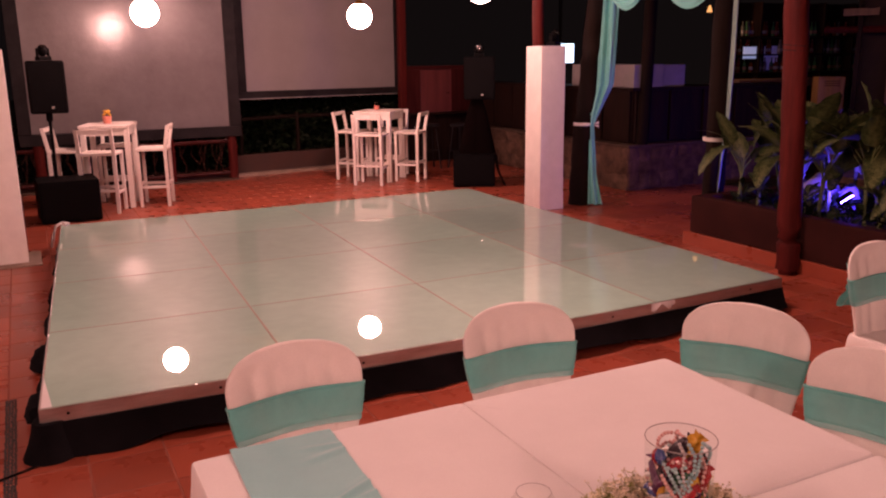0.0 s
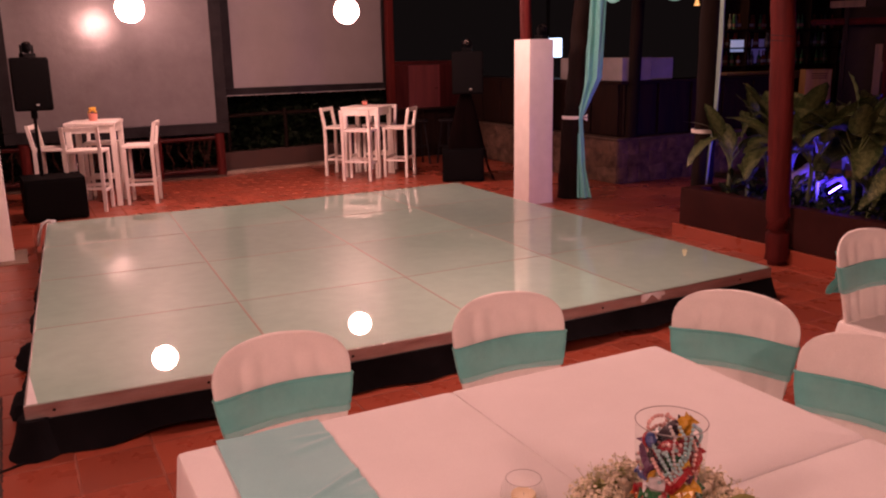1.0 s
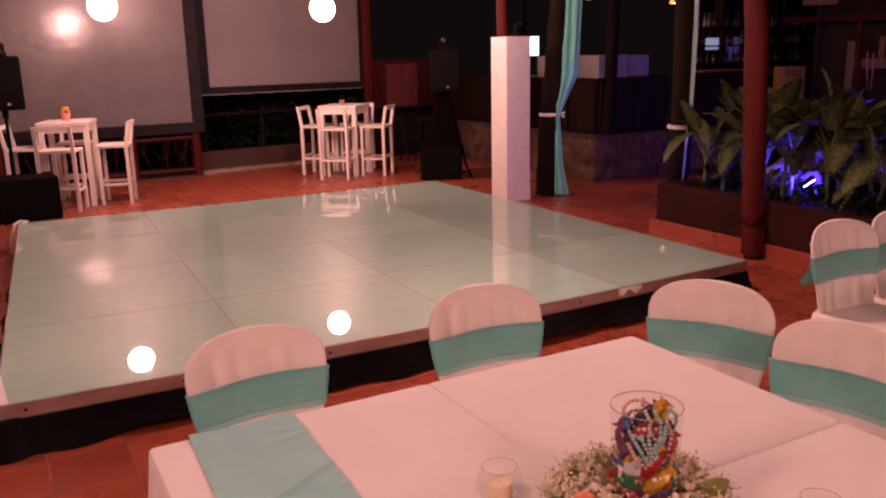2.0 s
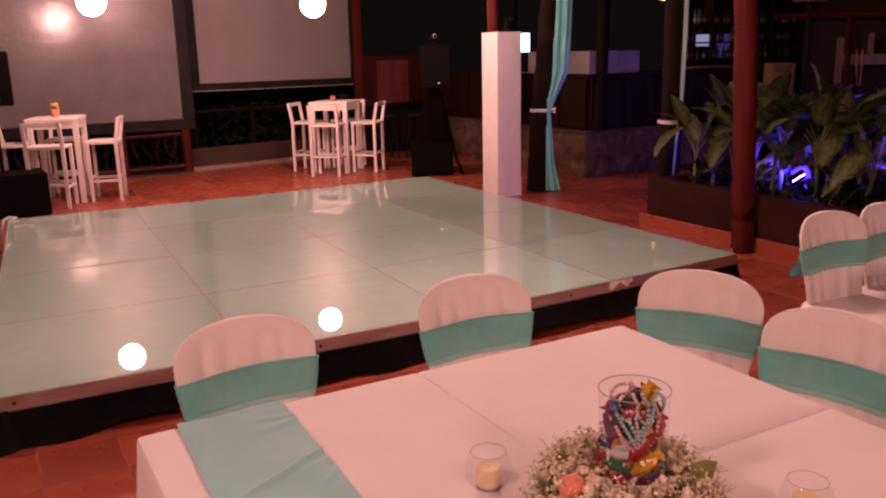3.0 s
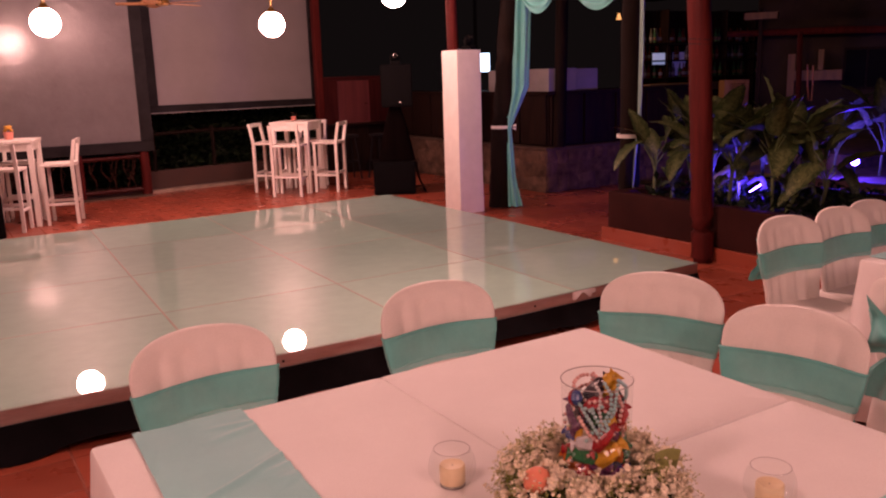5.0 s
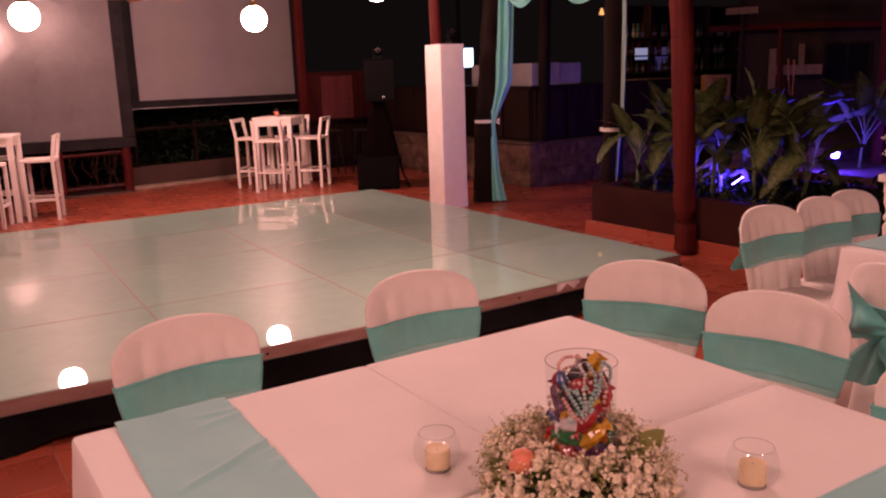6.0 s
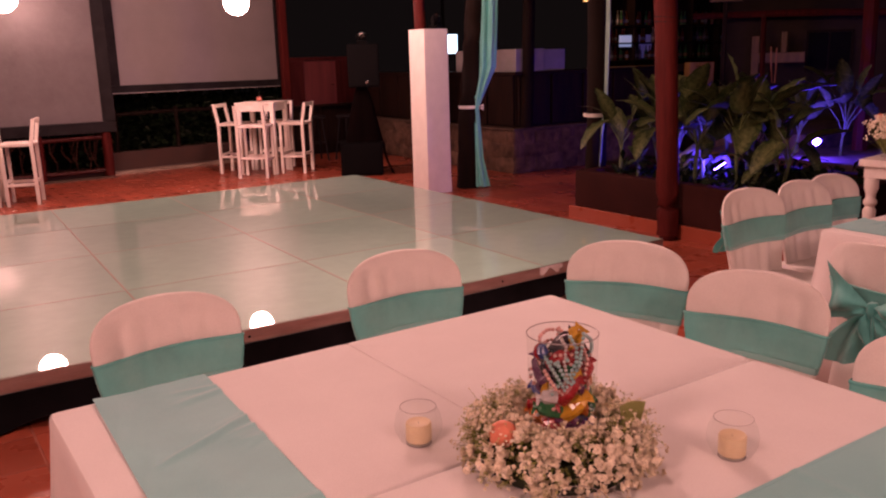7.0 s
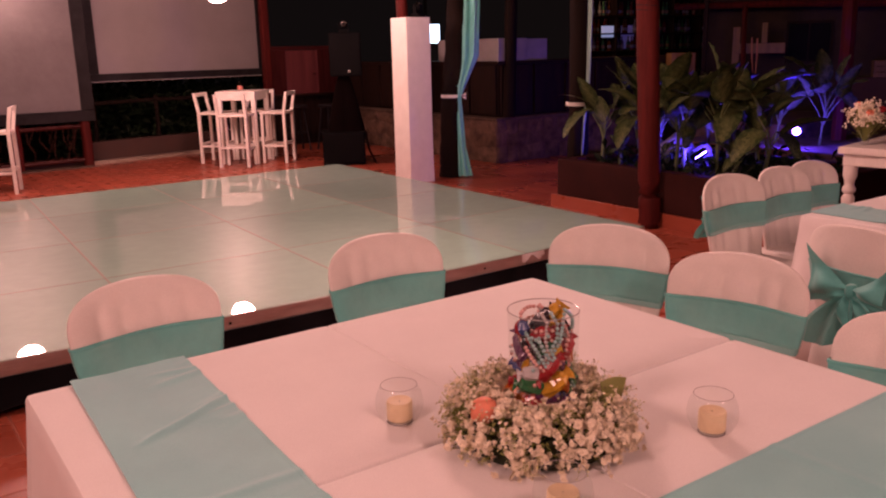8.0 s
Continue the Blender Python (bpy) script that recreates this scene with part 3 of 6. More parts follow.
for x in (-0.21, 0.0, 0.21):
    part("upright", box(x - 0.02, x + 0.02, -0.139, 0.139, 0.0, 0.27, 0.004), M["teak"], crate)
bracket = thing("wall_board", pose(11.95, 5.20, 2.41, 0, 0, -62), "small pale wooden board on a thin dark post", "board")
part("board", box(-0.05, 0.47, -0.02, 0.14, 0.0, 0.11, 0.006), M["teak"], bracket)
part("post", box(0.16, 0.22, 0.145, 0.20, -2.47, 0.18, 0.006), M["barwood"], bracket)

# ---- dance floor ----
stage = thing("dance_floor_stage", pose(0, 0, 0), "low square dance floor stage of glossy mint panels", "stage")
for i in range(4):
    for j in range(4):
        g = 0.005
        part("panel", box(i * PANEL + g, (i + 1) * PANEL - g, j * PANEL + g, (j + 1) * PANEL - g, STAGE_Z - 0.018, STAGE_Z, 0.0015), M["panel_shaded" if i == 3 else "panel_lit_tint" if (i, j) in ((1, 3), (2, 2), (1, 1)) else "panel"], stage)
for i in range(1, 4):
    part("seam_strip", box(i * PANEL - 0.0065, i * PANEL + 0.0065, 0.012, STAGE - 0.012, STAGE_Z - 0.012, STAGE_Z + 0.0012, 0.0005), M["seam"], stage, "dull brownish seam strip")
for j in range(1, 4):
    for i in range(4):
        part("seam_strip", box(i * PANEL + 0.012, (i + 1) * PANEL - 0.012, j * PANEL - 0.005, j * PANEL + 0.005, STAGE_Z - 0.012, STAGE_Z + 0.0009, 0.0004), M["seam"], stage, "dull brownish seam strip")
part("deck", box(0.02, STAGE - 0.02, 0.02, STAGE - 0.10, 0.10, STAGE_Z - 0.0185, 0), M["barwood"], stage)
for k in range(4):
    a, b = k * PANEL + 0.002, (k + 1) * PANEL - 0.002
    part("edge_trim", box(a, b, -0.006, 0.004, STAGE_Z - 0.082, STAGE_Z - 0.002, 0.002), M["steel"], stage, "scratched steel edge trim")
    part("edge_trim", box(a, b, STAGE - 0.004, STAGE + 0.006, STAGE_Z - 0.082, STAGE_Z - 0.002, 0.002), M["steel"], stage)
    part("edge_trim", box(-0.006, 0.004, a, b, STAGE_Z - 0.082, STAGE_Z - 0.002, 0.002), M["steel"], stage)
    part("edge_trim", box(STAGE - 0.004, STAGE + 0.006, a, b, STAGE_Z - 0.082, STAGE_Z - 0.002, 0.002), M["steel"], stage)
for x in (0.12, 0.83, 1.60, 2.30, 2.56, 3.30, 3.80, 4.55):
    part("screw", lathe([(0, 0.003), (0.006, 0.0025), (0.008, 0)], 8), M["blackframe"], stage).matrix_world = pose(x, -0.006, STAGE_Z - 0.040, 90, 0, 0)
part("corner_tape", sheet(2, 6, lambda u, v: (0.004 + 0.05 * u * (1 - v), 0.004 + 0.42 * v, STAGE_Z + 0.0006), 0.001), M["whiteplastic"], stage, "strip of pale tape on the corner")
part("torn_tape", sheet(10, 3, lambda u, v: (3.62 + 0.2 * u, -0.008 - 0.012 * abs(math.sin(7 * u)) * v, STAGE_Z - 0.004 - 0.055 * v * (0.6 + 0.4 * math.sin(9 * u + 1))), 0.002), M["whiteplastic"], stage, "crumpled pale tape on the edge")


def skirt_bm(length, seed, low):
    """Loosely hung black cloth; its hem rises and falls between floor and edge."""
    r = random.Random(seed)
    ph = [r.uniform(0, 6.28) for _ in range(6)]

    def f(u, v):
        x = u * length
        hem = low + 0.022 * (math.sin(2.3 * x + ph[0]) + 0.6 * math.sin(5.1 * x + ph[1])) + 0.02 * math.sin(0.9 * x + ph[5])
        hem = max(hem * sm(0.3, 0.8, x), 0.004)
        fold = (math.sin(11 * x + ph[2]) + 0.5 * math.sin(19 * x + ph[3])) * 0.014 * v + 0.03 * v
        top = STAGE_Z - 0.075
        return (x, -0.012 - max(fold, -0.004) - 0.02 * v * v, top + (hem - top) * v)
    return sheet(int(length * 26), 6, f, 0.003)


for m, seed, low in ((pose(0, 0, 0), 1, 0.045), (pose(STAGE, 0, 0, 0, 0, 90), 2, 0.05), (pose(STAGE, STAGE, 0, 0, 0, 180), 3, 0.04), (pose(0, STAGE, 0, 0, 0, -90), 4, 0.03)):
    s = part("skirt", skirt_bm(STAGE, seed, low), M["blackcloth"], stage, "loose wavy black cloth skirt")
    s.matrix_world = m
part("skirt_corner", loft([[(-0.02 + 0.05 * w * math.cos(a) + 0.05, -0.02 + 0.05 * w * math.sin(a) + 0.05, z) for a in [k * math.pi / 8 for k in range(16)]] for z, w in ((0.003, 2.6), (0.05, 2.2), (0.12, 1.7), (0.18, 1.45))]), M["blackcloth"], stage, "bunched black cloth at the corner")
for y, out, tall in ((1.28, 0.10, 0.11), (0.51, 0.09, 0.10), (1.95, 0.05, 0.10), (2.7, 0.05, 0.09)):
    bunch = bmesh.new()
    bmesh.ops.create_icosphere(bunch, subdivisions=3, radius=1.0)
    for v in bunch.verts:
        k = 1 + 0.30 * noise.noise(v.co * 2.1 + Vector((y, 0, 3)))
        v.co = Vector((-0.02 + v.co.x * out * k, y + v.co.y * 0.14 * k, max(0.06 + v.co.z * tall * k * 0.8, 0.004)))
    part("cloth_fold", bunch, M["blackcloth"], stage, "bunched loose black cloth")


# the stage does not stand quite square: its left side is drawn in towards the back and its rows bow to the front
for o in stage.children:
    mb = o.matrix_basis.copy()
    inv = mb.inverted()
    for v in o.data.vertices:
        w = mb @ v.co
        left, right = -0.045 + 0.062 * w.y, 4.85 + 0.008 * w.y
        w.y -= 0.068 * math.sin(math.pi * min(max(w.x / STAGE, 0), 1))
        w.x = left + (right - left) * w.x / STAGE
        v.co = inv @ w

cable = part("cable", tube([(0.29, 4.80, 0.262), (0.33, 4.86, 0.264), (0.27, 4.91, 0.266), (0.21, 4.89, 0.24), (0.18, 4.90, 0.12), (0.16, 5.0, 0.012), (0.18, 5.5, 0.012), (0.24, 6.2, 0.012)], 0.014, 8), M["whiteplastic"])
tagged(cable, "white cable looped over the stage corner", "cable")
black_cable = part("cable", tube([(0.0, -0.06, 0.006), (-0.10, -0.09, 0.006), (-0.25, -0.16, 0.006), (-0.6, -0.22, 0.006)], 0.006, 6), M["blackcloth"])
tagged(black_cable, "thin black cable lying on the tiles", "cable")

# ---- screens ----
s1 = thing("screen_board", pose(0, 9.0, 0, 0.25, 0, 0.35), "large glossy grey screen board in a black frame", "screen board")
part("board", box(-1.389, 1.389, 0.0, 0.02, 0.84, 3.4, 0.003), M["screen"], s1, "glossy dark grey board").matrix_parent_inverse = pose(1.51, 0.008, 0, 0, 0, -1.5)
part("frame_bar", box(-0.05, 3.08, -0.042, 0.07, 0.68, 0.838, 0.006), M["blackframe"], s1)
part("frame_bar", box(-0.05, 0.118, -0.042, 0.07, 0.842, 3.69, 0.006), M["blackframe"], s1)
part("frame_bar", box(2.902, 3.08, -0.042, 0.07, 0.842, 3.69, 0.006), M["blackframe"], s1)
part("frame_bar", box(0.12, 2.9, -0.042, 0.07, 3.402, 3.69, 0.006), M["blackframe"], s1)

s2 = thing("projection_screen", BACK @ pose(0.08, 0.02, 0, 0, 0, -1), "grey projection screen in a black frame", "projection screen")
part("cloth", box(0.19, 2.95, 0.0, 0.02, 1.345, 3.4, 0.002), M["screen2"], s2, "matt grey screen cloth")
part("frame_bar", box(0.0, 3.06, -0.03, 0.03, 1.235, 1.343, 0.005), M["blackframe"], s2)
part("frame_bar", box(0.0, 0.188, -0.03, 0.03, 1.345, 3.69, 0.005), M["blackframe"], s2)
part("frame_bar", box(2.952, 3.06, -0.03, 0.03, 1.345, 3.69, 0.005), M["blackframe"], s2)
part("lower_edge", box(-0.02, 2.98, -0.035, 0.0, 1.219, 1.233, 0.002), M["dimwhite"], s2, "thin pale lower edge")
part("rope", tube([(0.02, -0.04, 1.24), (0.0, -0.04, 2.3), (0.01, -0.04, 3.69)], 0.006, 6), M["whiteplastic"], s2)

# railing with crooked branches below the screen board
twig_rail = thing("branch_railing", pose(0, 9.0, 0), "rustic railing with crooked branches between red posts", "railing")
for x in (0.18, 1.98, 2.93):
    part("post", tube([(x, 0.06, 0), (x + 0.01, 0.06, 0.35), (x, 0.06, 0.70)], [0.075, 0.07, 0.075], 10), M["redwood"], twig_rail)
for z in (0.10, 0.60):
    part("rail", tube([(-0.1, 0.06, z), (0.9, 0.065, z + 0.015), (1.98, 0.06, z), (2.93, 0.06, z + 0.01)], 0.032, 8), M["mahogany"], twig_rail)
rt = random.Random(5)
for k in range(20):
    x = -0.02 + k * 0.148
    if min(abs(x - 1.98), abs(x - 2.93)) < 0.09:
        continue
    a, b, c = (rt.uniform(-0.07, 0.07) for _ in range(3))
    bm = tube([(x, 0.06, 0.1), (x + a, 0.055, 0.26), (x + b, 0.065, 0.42), (x + c, 0.06, 0.60)], [0.012, 0.010, 0.009, 0.008], 6)
    add_tube(bm, [(x + a, 0.055, 0.26), (x + a + rt.choice((-0.06, 0.06)), 0.05, 0.42), (x + a + rt.uniform(-0.09, 0.09), 0.06, 0.60)], [0.008, 0.007, 0.006], 6)
    part("branch", bm, M["twig"], twig_rail)
tagged(part("wall_rail_base", box(-5.1, 3.0, 9.15, 9.3, -0.02, 0.12, 0.01), M["plaster"]), "low brown plaster base behind the railing", "wall", kind="structure")
tagged(part("step_edge", box(-0.1, 2.97, 8.92, 9.02, -0.012, 0.025, 0.008), M["mortar"]), "worn brown stone edging under the railing", "kerb", kind="structure")
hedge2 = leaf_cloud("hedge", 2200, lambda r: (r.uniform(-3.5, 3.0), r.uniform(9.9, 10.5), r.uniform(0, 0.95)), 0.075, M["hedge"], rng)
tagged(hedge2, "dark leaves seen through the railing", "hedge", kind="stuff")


# ---- loudspeakers ----
def loudspeaker(m, width, label):
    s = thing("loudspeaker", m, label, "loudspeaker", "stage loudspeakers")
    w, h, d = width, 0.60, 0.36
    bm = loft([[(-w / 2, 0, z), (w / 2, 0, z), (w / 2 - 0.05, d, z), (-w / 2 + 0.05, d, z)] for z in (0, h)])
    bmesh.ops.bevel(bm, geom=bm.edges[:], offset=0.014, segments=2, affect="EDGES")
    part("cabinet", bm, M["speaker"], s)
    part("grille", box(-w / 2 + 0.02, w / 2 - 0.02, -0.012, -0.002, 0.02, h - 0.02, 0.005), M["grille"], s, "black perforated grille")
    part("badge", box(0.02, 0.06, -0.018, -0.0125, 0.055, 0.085, 0.004), M["chrome"], s, "small silver badge")
    part("pole", tube([(0, 0.18, -0.78), (0, 0.18, 0.0)], 0.019, 10), M["speaker"], s)
    part("pole_cup", lathe([(0, 0), (0.035, 0), (0.035, -0.09), (0.022, -0.1), (0, -0.1)], 12), M["speaker"], s).matrix_parent_inverse = pose(0, 0.18, 0)
    return s


def subwoofer(m, w, d, h, label):
    s = thing("subwoofer", m, label, "subwoofer", "stage subwoofers")
    part("cabinet", box(-w / 2, w / 2, 0, d, 0.012, h, 0.014), M["speaker"], s)
    part("grille", box(-w / 2 + 0.03, w / 2 - 0.03, -0.012, -0.002, 0.05, h - 0.03, 0.005), M["grille"], s)
    for x in (-w / 2 + 0.05, w / 2 - 0.05):
        for y in (0.06, d - 0.06):
            part("foot", lathe([(0, 0), (0.022, 0), (0.02, 0.014), (0, 0.014)], 8), M["speaker"], s).matrix_parent_inverse = pose(x, y, 0)
    for sx in (-1, 1):
        part("side_handle", box(sx * (w / 2 + 0.004) - 0.003, sx * (w / 2 + 0.004) + 0.003, d * 0.35, d * 0.65, h * 0.6, h * 0.7, 0.002), M["blackframe"], s)
    return s


def moving_head(m, tip, label):
    s = thing("stage_light", m @ Matrix.Scale(0.66, 4), label, "stage light", "stage lights")
    part("base", box(-0.11, 0.11, -0.09, 0.09, 0, 0.07, 0.012), M["speaker"], s)
    for sx in (-1, 1):
        part("yoke_arm", box(sx * 0.095 - 0.014, sx * 0.095 + 0.014, -0.035, 0.035, 0.07, 0.21, 0.008), M["speaker"], s)
    turn = pose(0, 0, 0.17, tip, 0, 0)
    part("head", lathe([(0, -0.10), (0.05, -0.088), (0.075, -0.055), (0.086, 0.0), (0.078, 0.05), (0.062, 0.08), (0.056, 0.082), (0.05, 0.07), (0, 0.07)], 18), M["speaker"], s).matrix_parent_inverse = turn
    part("lens_ring", lathe([(0.036, 0.071), (0.036, 0.086), (0.048, 0.088), (0.052, 0.083)], 18), M["chrome"], s, "silver lens ring").matrix_parent_inverse = turn
    part("lens", lathe([(0, 0.084), (0.02, 0.082), (0.035, 0.076)], 16), M["glass"], s, "round glass lens").matrix_parent_inverse = turn
    return s


subwoofer(pose(0.43, 6.36, 0, 0, 0, 3), 0.66, 0.60, 0.495, "big black subwoofer on the tiles by the stage")
loudspeaker(pose(0.325, 6.56, 1.26, 0, 0, 2), 0.41, "black loudspeaker on a pole above its subwoofer")
moving_head(pose(0.325, 6.76, 1.862, 0, 0, 20), 20, "black moving-head stage light on the loudspeaker")
subwoofer(pose(5.765, 6.30, 0, 0, 0, -28), 0.60, 0.60, 0.475, "big black subwoofer in shadow beside the stage")
loudspeaker(pose(5.90, 6.38, 1.245, 0, 0, -26), 0.45, "black loudspeaker on a pole, hardly lit")
moving_head(pose(5.99, 6.55, 1.847, 0, 0, -32), 82, "black moving-head stage light with a silver lens")
SCRIM = pose(5.90, 6.44, 0.477, 0, 0, -26)


def scrim(u, v):
    """Four-sided cloth over the pole, wide at the foot and gathered under the loudspeaker."""
    a = 2 * math.pi * u + math.pi / 4
    k = 1 / max(abs(math.cos(a)), abs(math.sin(a)))
    w = 0.075 + 0.185 * (1 - v) ** 0.8 + 0.006 * math.sin(9 * a) * (1 - v)
    return (w * min(k, 1.3) * math.cos(a), 0.16 + w * min(k, 1.3) * math.sin(a), 0.002 + 0.765 * v)


cover = tagged(part("pole_cover", sheet(48, 14, scrim, 0.003), M["maroon"]), "dark maroon cloth cover over the loudspeaker pole", "cloth cover")
cover.matrix_world = SCRIM
spill = tagged(part("cloth", sheet(14, 10, lambda u, v: (0.01 + 0.13 * v * v + 0.015 * math.sin(9 * u + 2 * v), 0.02 + 0.5 * u, 0.012 + 0.44 * (1 - v)), 0.004), M["blackcloth"]), "black cloth hung over the subwoofer's side", "cloth")
spill.matrix_world = pose(5.765, 6.30, 0, 0, 0, -28) @ pose(0.315, 0.0, 0)


# ---- bar tables and stools ----
def bar_table(m, label):
    s = thing("bar_table", m, label, "bar table", "bar tables")
    part("tabletop", box(-0.305, 0.305, -0.305, 0.305, 1.025, 1.06, 0.006), M["whitewood"], s)
    for sx in (-1, 1):
        part("apron", box(-0.229, 0.229, sx * 0.265 - 0.012, sx * 0.265 + 0.012, 0.93, 1.024, 0.003), M["whitewood"], s)
        part("apron", box(sx * 0.265 - 0.012, sx * 0.265 + 0.012, -0.229, 0.229, 0.93, 1.024, 0.003), M["whitewood"], s)
        for sy in (-1, 1):
            part("leg", box(sx * 0.262 - 0.032, sx * 0.262 + 0.032, sy * 0.262 - 0.032, sy * 0.262 + 0.032, 0, 1.024, 0.005), M["whitewood"], s)
    return s


def bar_stool(m, label, group):
    """Faces -y; the backrest stands at +y."""
    s = thing("bar_stool", m, label, "bar stool", group)
    part("seat", box(-0.225, 0.225, -0.195, 0.195, 0.72, 0.755, 0.008), M["whitewood"], s)
    for sx in (-1, 1):
        x = sx * 0.203
        part("leg", box(x - 0.02, x + 0.02, -0.185, -0.145, 0, 0.719, 0.004), M["whitewood"], s)
        bm = loft([[(x - 0.02, y - 0.02, z), (x + 0.02, y - 0.02, z), (x + 0.02, y + 0.02, z), (x - 0.02, y + 0.02, z)] for z, y in ((0, 0.175), (0.74, 0.172), (1.04, 0.225))])
        part("back_leg", bm, M["whitewood"], s, smooth=False)
        part("stretcher", box(x - 0.012, x + 0.012, -0.144, 0.15, 0.24, 0.275, 0.003), M["whitewood"], s)
    part("footrest", box(-0.182, 0.182, -0.178, -0.152, 0.27, 0.31, 0.003), M["whitewood"], s)
    part("back_stretcher", box(-0.182, 0.182, 0.16, 0.185, 0.27, 0.305, 0.003), M["whitewood"], s)
    part("top_rail", box(-0.182, 0.182, 0.208, 0.232, 0.985, 1.04, 0.004), M["whitewood"], s)
    return s


SETS = (pose(1.005, 7.41, 0, 0, 0, -16), pose(4.924, 7.81, 0, 0, 0, -44))
STOOLS = ((0.845, 6.95, 160), (1.505, 7.21, -106), (0.50, 7.50, 74), (1.13, 7.90, -14),
          (4.626, 7.41, 140), (5.30, 7.485, -132), (4.60, 8.13, 47), (5.27, 8.15, -42))
table_a = bar_table(SETS[0], "tall square white wooden bar table")
copy_thing(table_a, SETS[1])
stool = bar_stool(pose(STOOLS[0][0], STOOLS[0][1], 0, 0, 0, STOOLS[0][2]), "white wooden bar stool with an open back", "stools round the bar tables")
for x, y, turn in STOOLS[1:]:
    copy_thing(stool, pose(x, y, 0, 0, 0, turn))

pot = thing("flower_pot", SETS[0] @ pose(-0.02, 0.08, 1.06) @ Matrix.Scale(1.3, 4), "small pink pot with yellow flowers on the bar table", "flower pot")
part("pot", lathe([(0, 0), (0.036, 0), (0.046, 0.07), (0.042, 0.07), (0.034, 0.012), (0, 0.012)], 14), plain("pink_glaze", (0.70, 0.26, 0.20)), pot)
for k in range(9):
    a = k * 2.4
    part("bloom", lathe([(0, -0.012), (0.016, -0.004), (0.02, 0.006), (0.008, 0.012), (0, 0.010)], 8), plain("yellow_petal", (0.75, 0.45, 0.06)) if k == 0 else bpy.data.materials["yellow_petal"], pot).matrix_parent_inverse = pose(0.024 * math.cos(a), 0.024 * math.sin(a), 0.085 + 0.011 * (k % 4), 20 * math.sin(a), 20 * math.cos(a), 0)
cup = thing("candle_glass", SETS[1] @ pose(-0.05, 0.05, 1.06) @ Matrix.Scale(1.15, 4), "small glass holding a pink candle on the bar table", "candle glass")
part("glass", lathe([(0, 0), (0.04, 0), (0.045, 0.11), (0.0425, 0.11), (0.0375, 0.008), (0, 0.008)], 16), M["glass"], cup)
part("candle", lathe([(0, 0.009), (0.035, 0.009), (0.036, 0.06), (0, 0.062)], 14), plain("pink_wax", (0.75, 0.25, 0.20)), cup)


def dark_stool(m, label):
    s = thing("round_stool", m, label, "stool", "dark round stools")
    part("seat", lathe([(0, 0.70), (0.15, 0.70), (0.17, 0.715), (0.17, 0.735), (0.155, 0.75), (0, 0.75)], 24), M["blackframe"], s)
    for k in range(4):
        a = math.radians(45 + 90 * k)
        part("leg", tube([(0.11 * math.cos(a), 0.11 * math.sin(a), 0.70), (0.20 * math.cos(a), 0.20 * math.sin(a), 0.0)], 0.016, 8), M["blackframe"], s)
    part("foot_ring", lathe([(0.158 + 0.009 * math.cos(b), 0.30 + 0.009 * math.sin(b)) for b in [q * math.pi / 4 for q in range(9)]], 24), M["blackframe"], s)
    return s


first_dark = dark_stool(pose(6.15, 8.55, 0), "black round bar stool in shadow by the partition")
copy_thing(first_dark, pose(6.62, 8.35, 0, 0, 0, 20))


# ---- wrapped columns and posts ----
def wrapped_column(m, label):
    s = thing("wrapped_column", m, label, "column", "wrapped columns")

    def f(u, v):
        a = u * 2 * math.pi
        h = 0.17
        k = 1.0 / max(abs(math.cos(a)), abs(math.sin(a)))
        k = min(k, 1.39)
        flare = 1 + 0.035 * (1 - v) ** 6
        w = 0.0015 * math.sin(7 * a + 9 * v) * (1 - v)
        return ((h * k + w) * math.cos(a) * flare, (h * k + w) * math.sin(a) * flare, 0.004 + 1.95 * v)
    part("cloth", sheet(64, 24, f, 0.004), M["cover"], s, "taut white stretch cloth")
    part("cap", box(-0.168, 0.168, -0.168, 0.168, 1.946, 1.958, 0.003), M["cover"], s)
    part("post", tube([(-0.075, 0.05, 0.002), (-0.075, 0.05, 1.9), (-0.095, 0.06, 2.9), (-0.09, 0.06, 3.69)], [0.068, 0.068, 0.065, 0.065], 12), M["redwood"], s, "round red timber post")
    return s


col = wrapped_column(pose(5.70, 4.40, 0, 0, 0, 0), "square column wrapped in white cloth round a post")
copy_thing(col, pose(-0.235, 4.55, 0, 0, 0, 0))
moving_head(pose(5.775, 4.345, 1.959, 0, 0, 25), 35, "black moving-head stage light on top of the column")
tagged(part("column_base", box(-0.62, 0.05, 4.25, 4.86, -0.011, 0.016, 0.006), M["kerb"]), "grey stone slab under the wrapped column", "slab", kind="structure")


def trunk(name, pts, radii, material, label, seed):
    r = random.Random(seed)
    n = 26
    fine, fr = [], []
    for k in range(n + 1):
        t = k / n * (len(pts) - 1)
        i = min(int(t), len(pts) - 2)
        f = t - i
        p = Vector(pts[i]).lerp(Vector(pts[i + 1]), f)
        fine.append(p + Vector((r.uniform(-1, 1), r.uniform(-1, 1), 0)) * 0.006)
        fr.append((radii[i] * (1 - f) + radii[i + 1] * f) * r.uniform(0.97, 1.03))
    bm = tube(fine, fr, 14)
    for v in bm.verts:
        v.co += Vector((noise.noise(v.co * Vector((9, 9, 1.2))), noise.noise(v.co * Vector((9, 9, 1.2)) + Vector((5, 0, 0))), 0)) * 0.016
    return tagged(part(name, bm, material), label, "post")


trunk("timber_post", [(5.73, 0.70, 0), (5.72, 0.71, 0.35), (5.70, 0.73, 1.2), (5.66, 0.78, 2.4), (5.65, 0.78, 3.69)], [0.088, 0.09, 0.092, 0.1, 0.1], M["redwood"], "round red-stained timber post before the planter", 2)
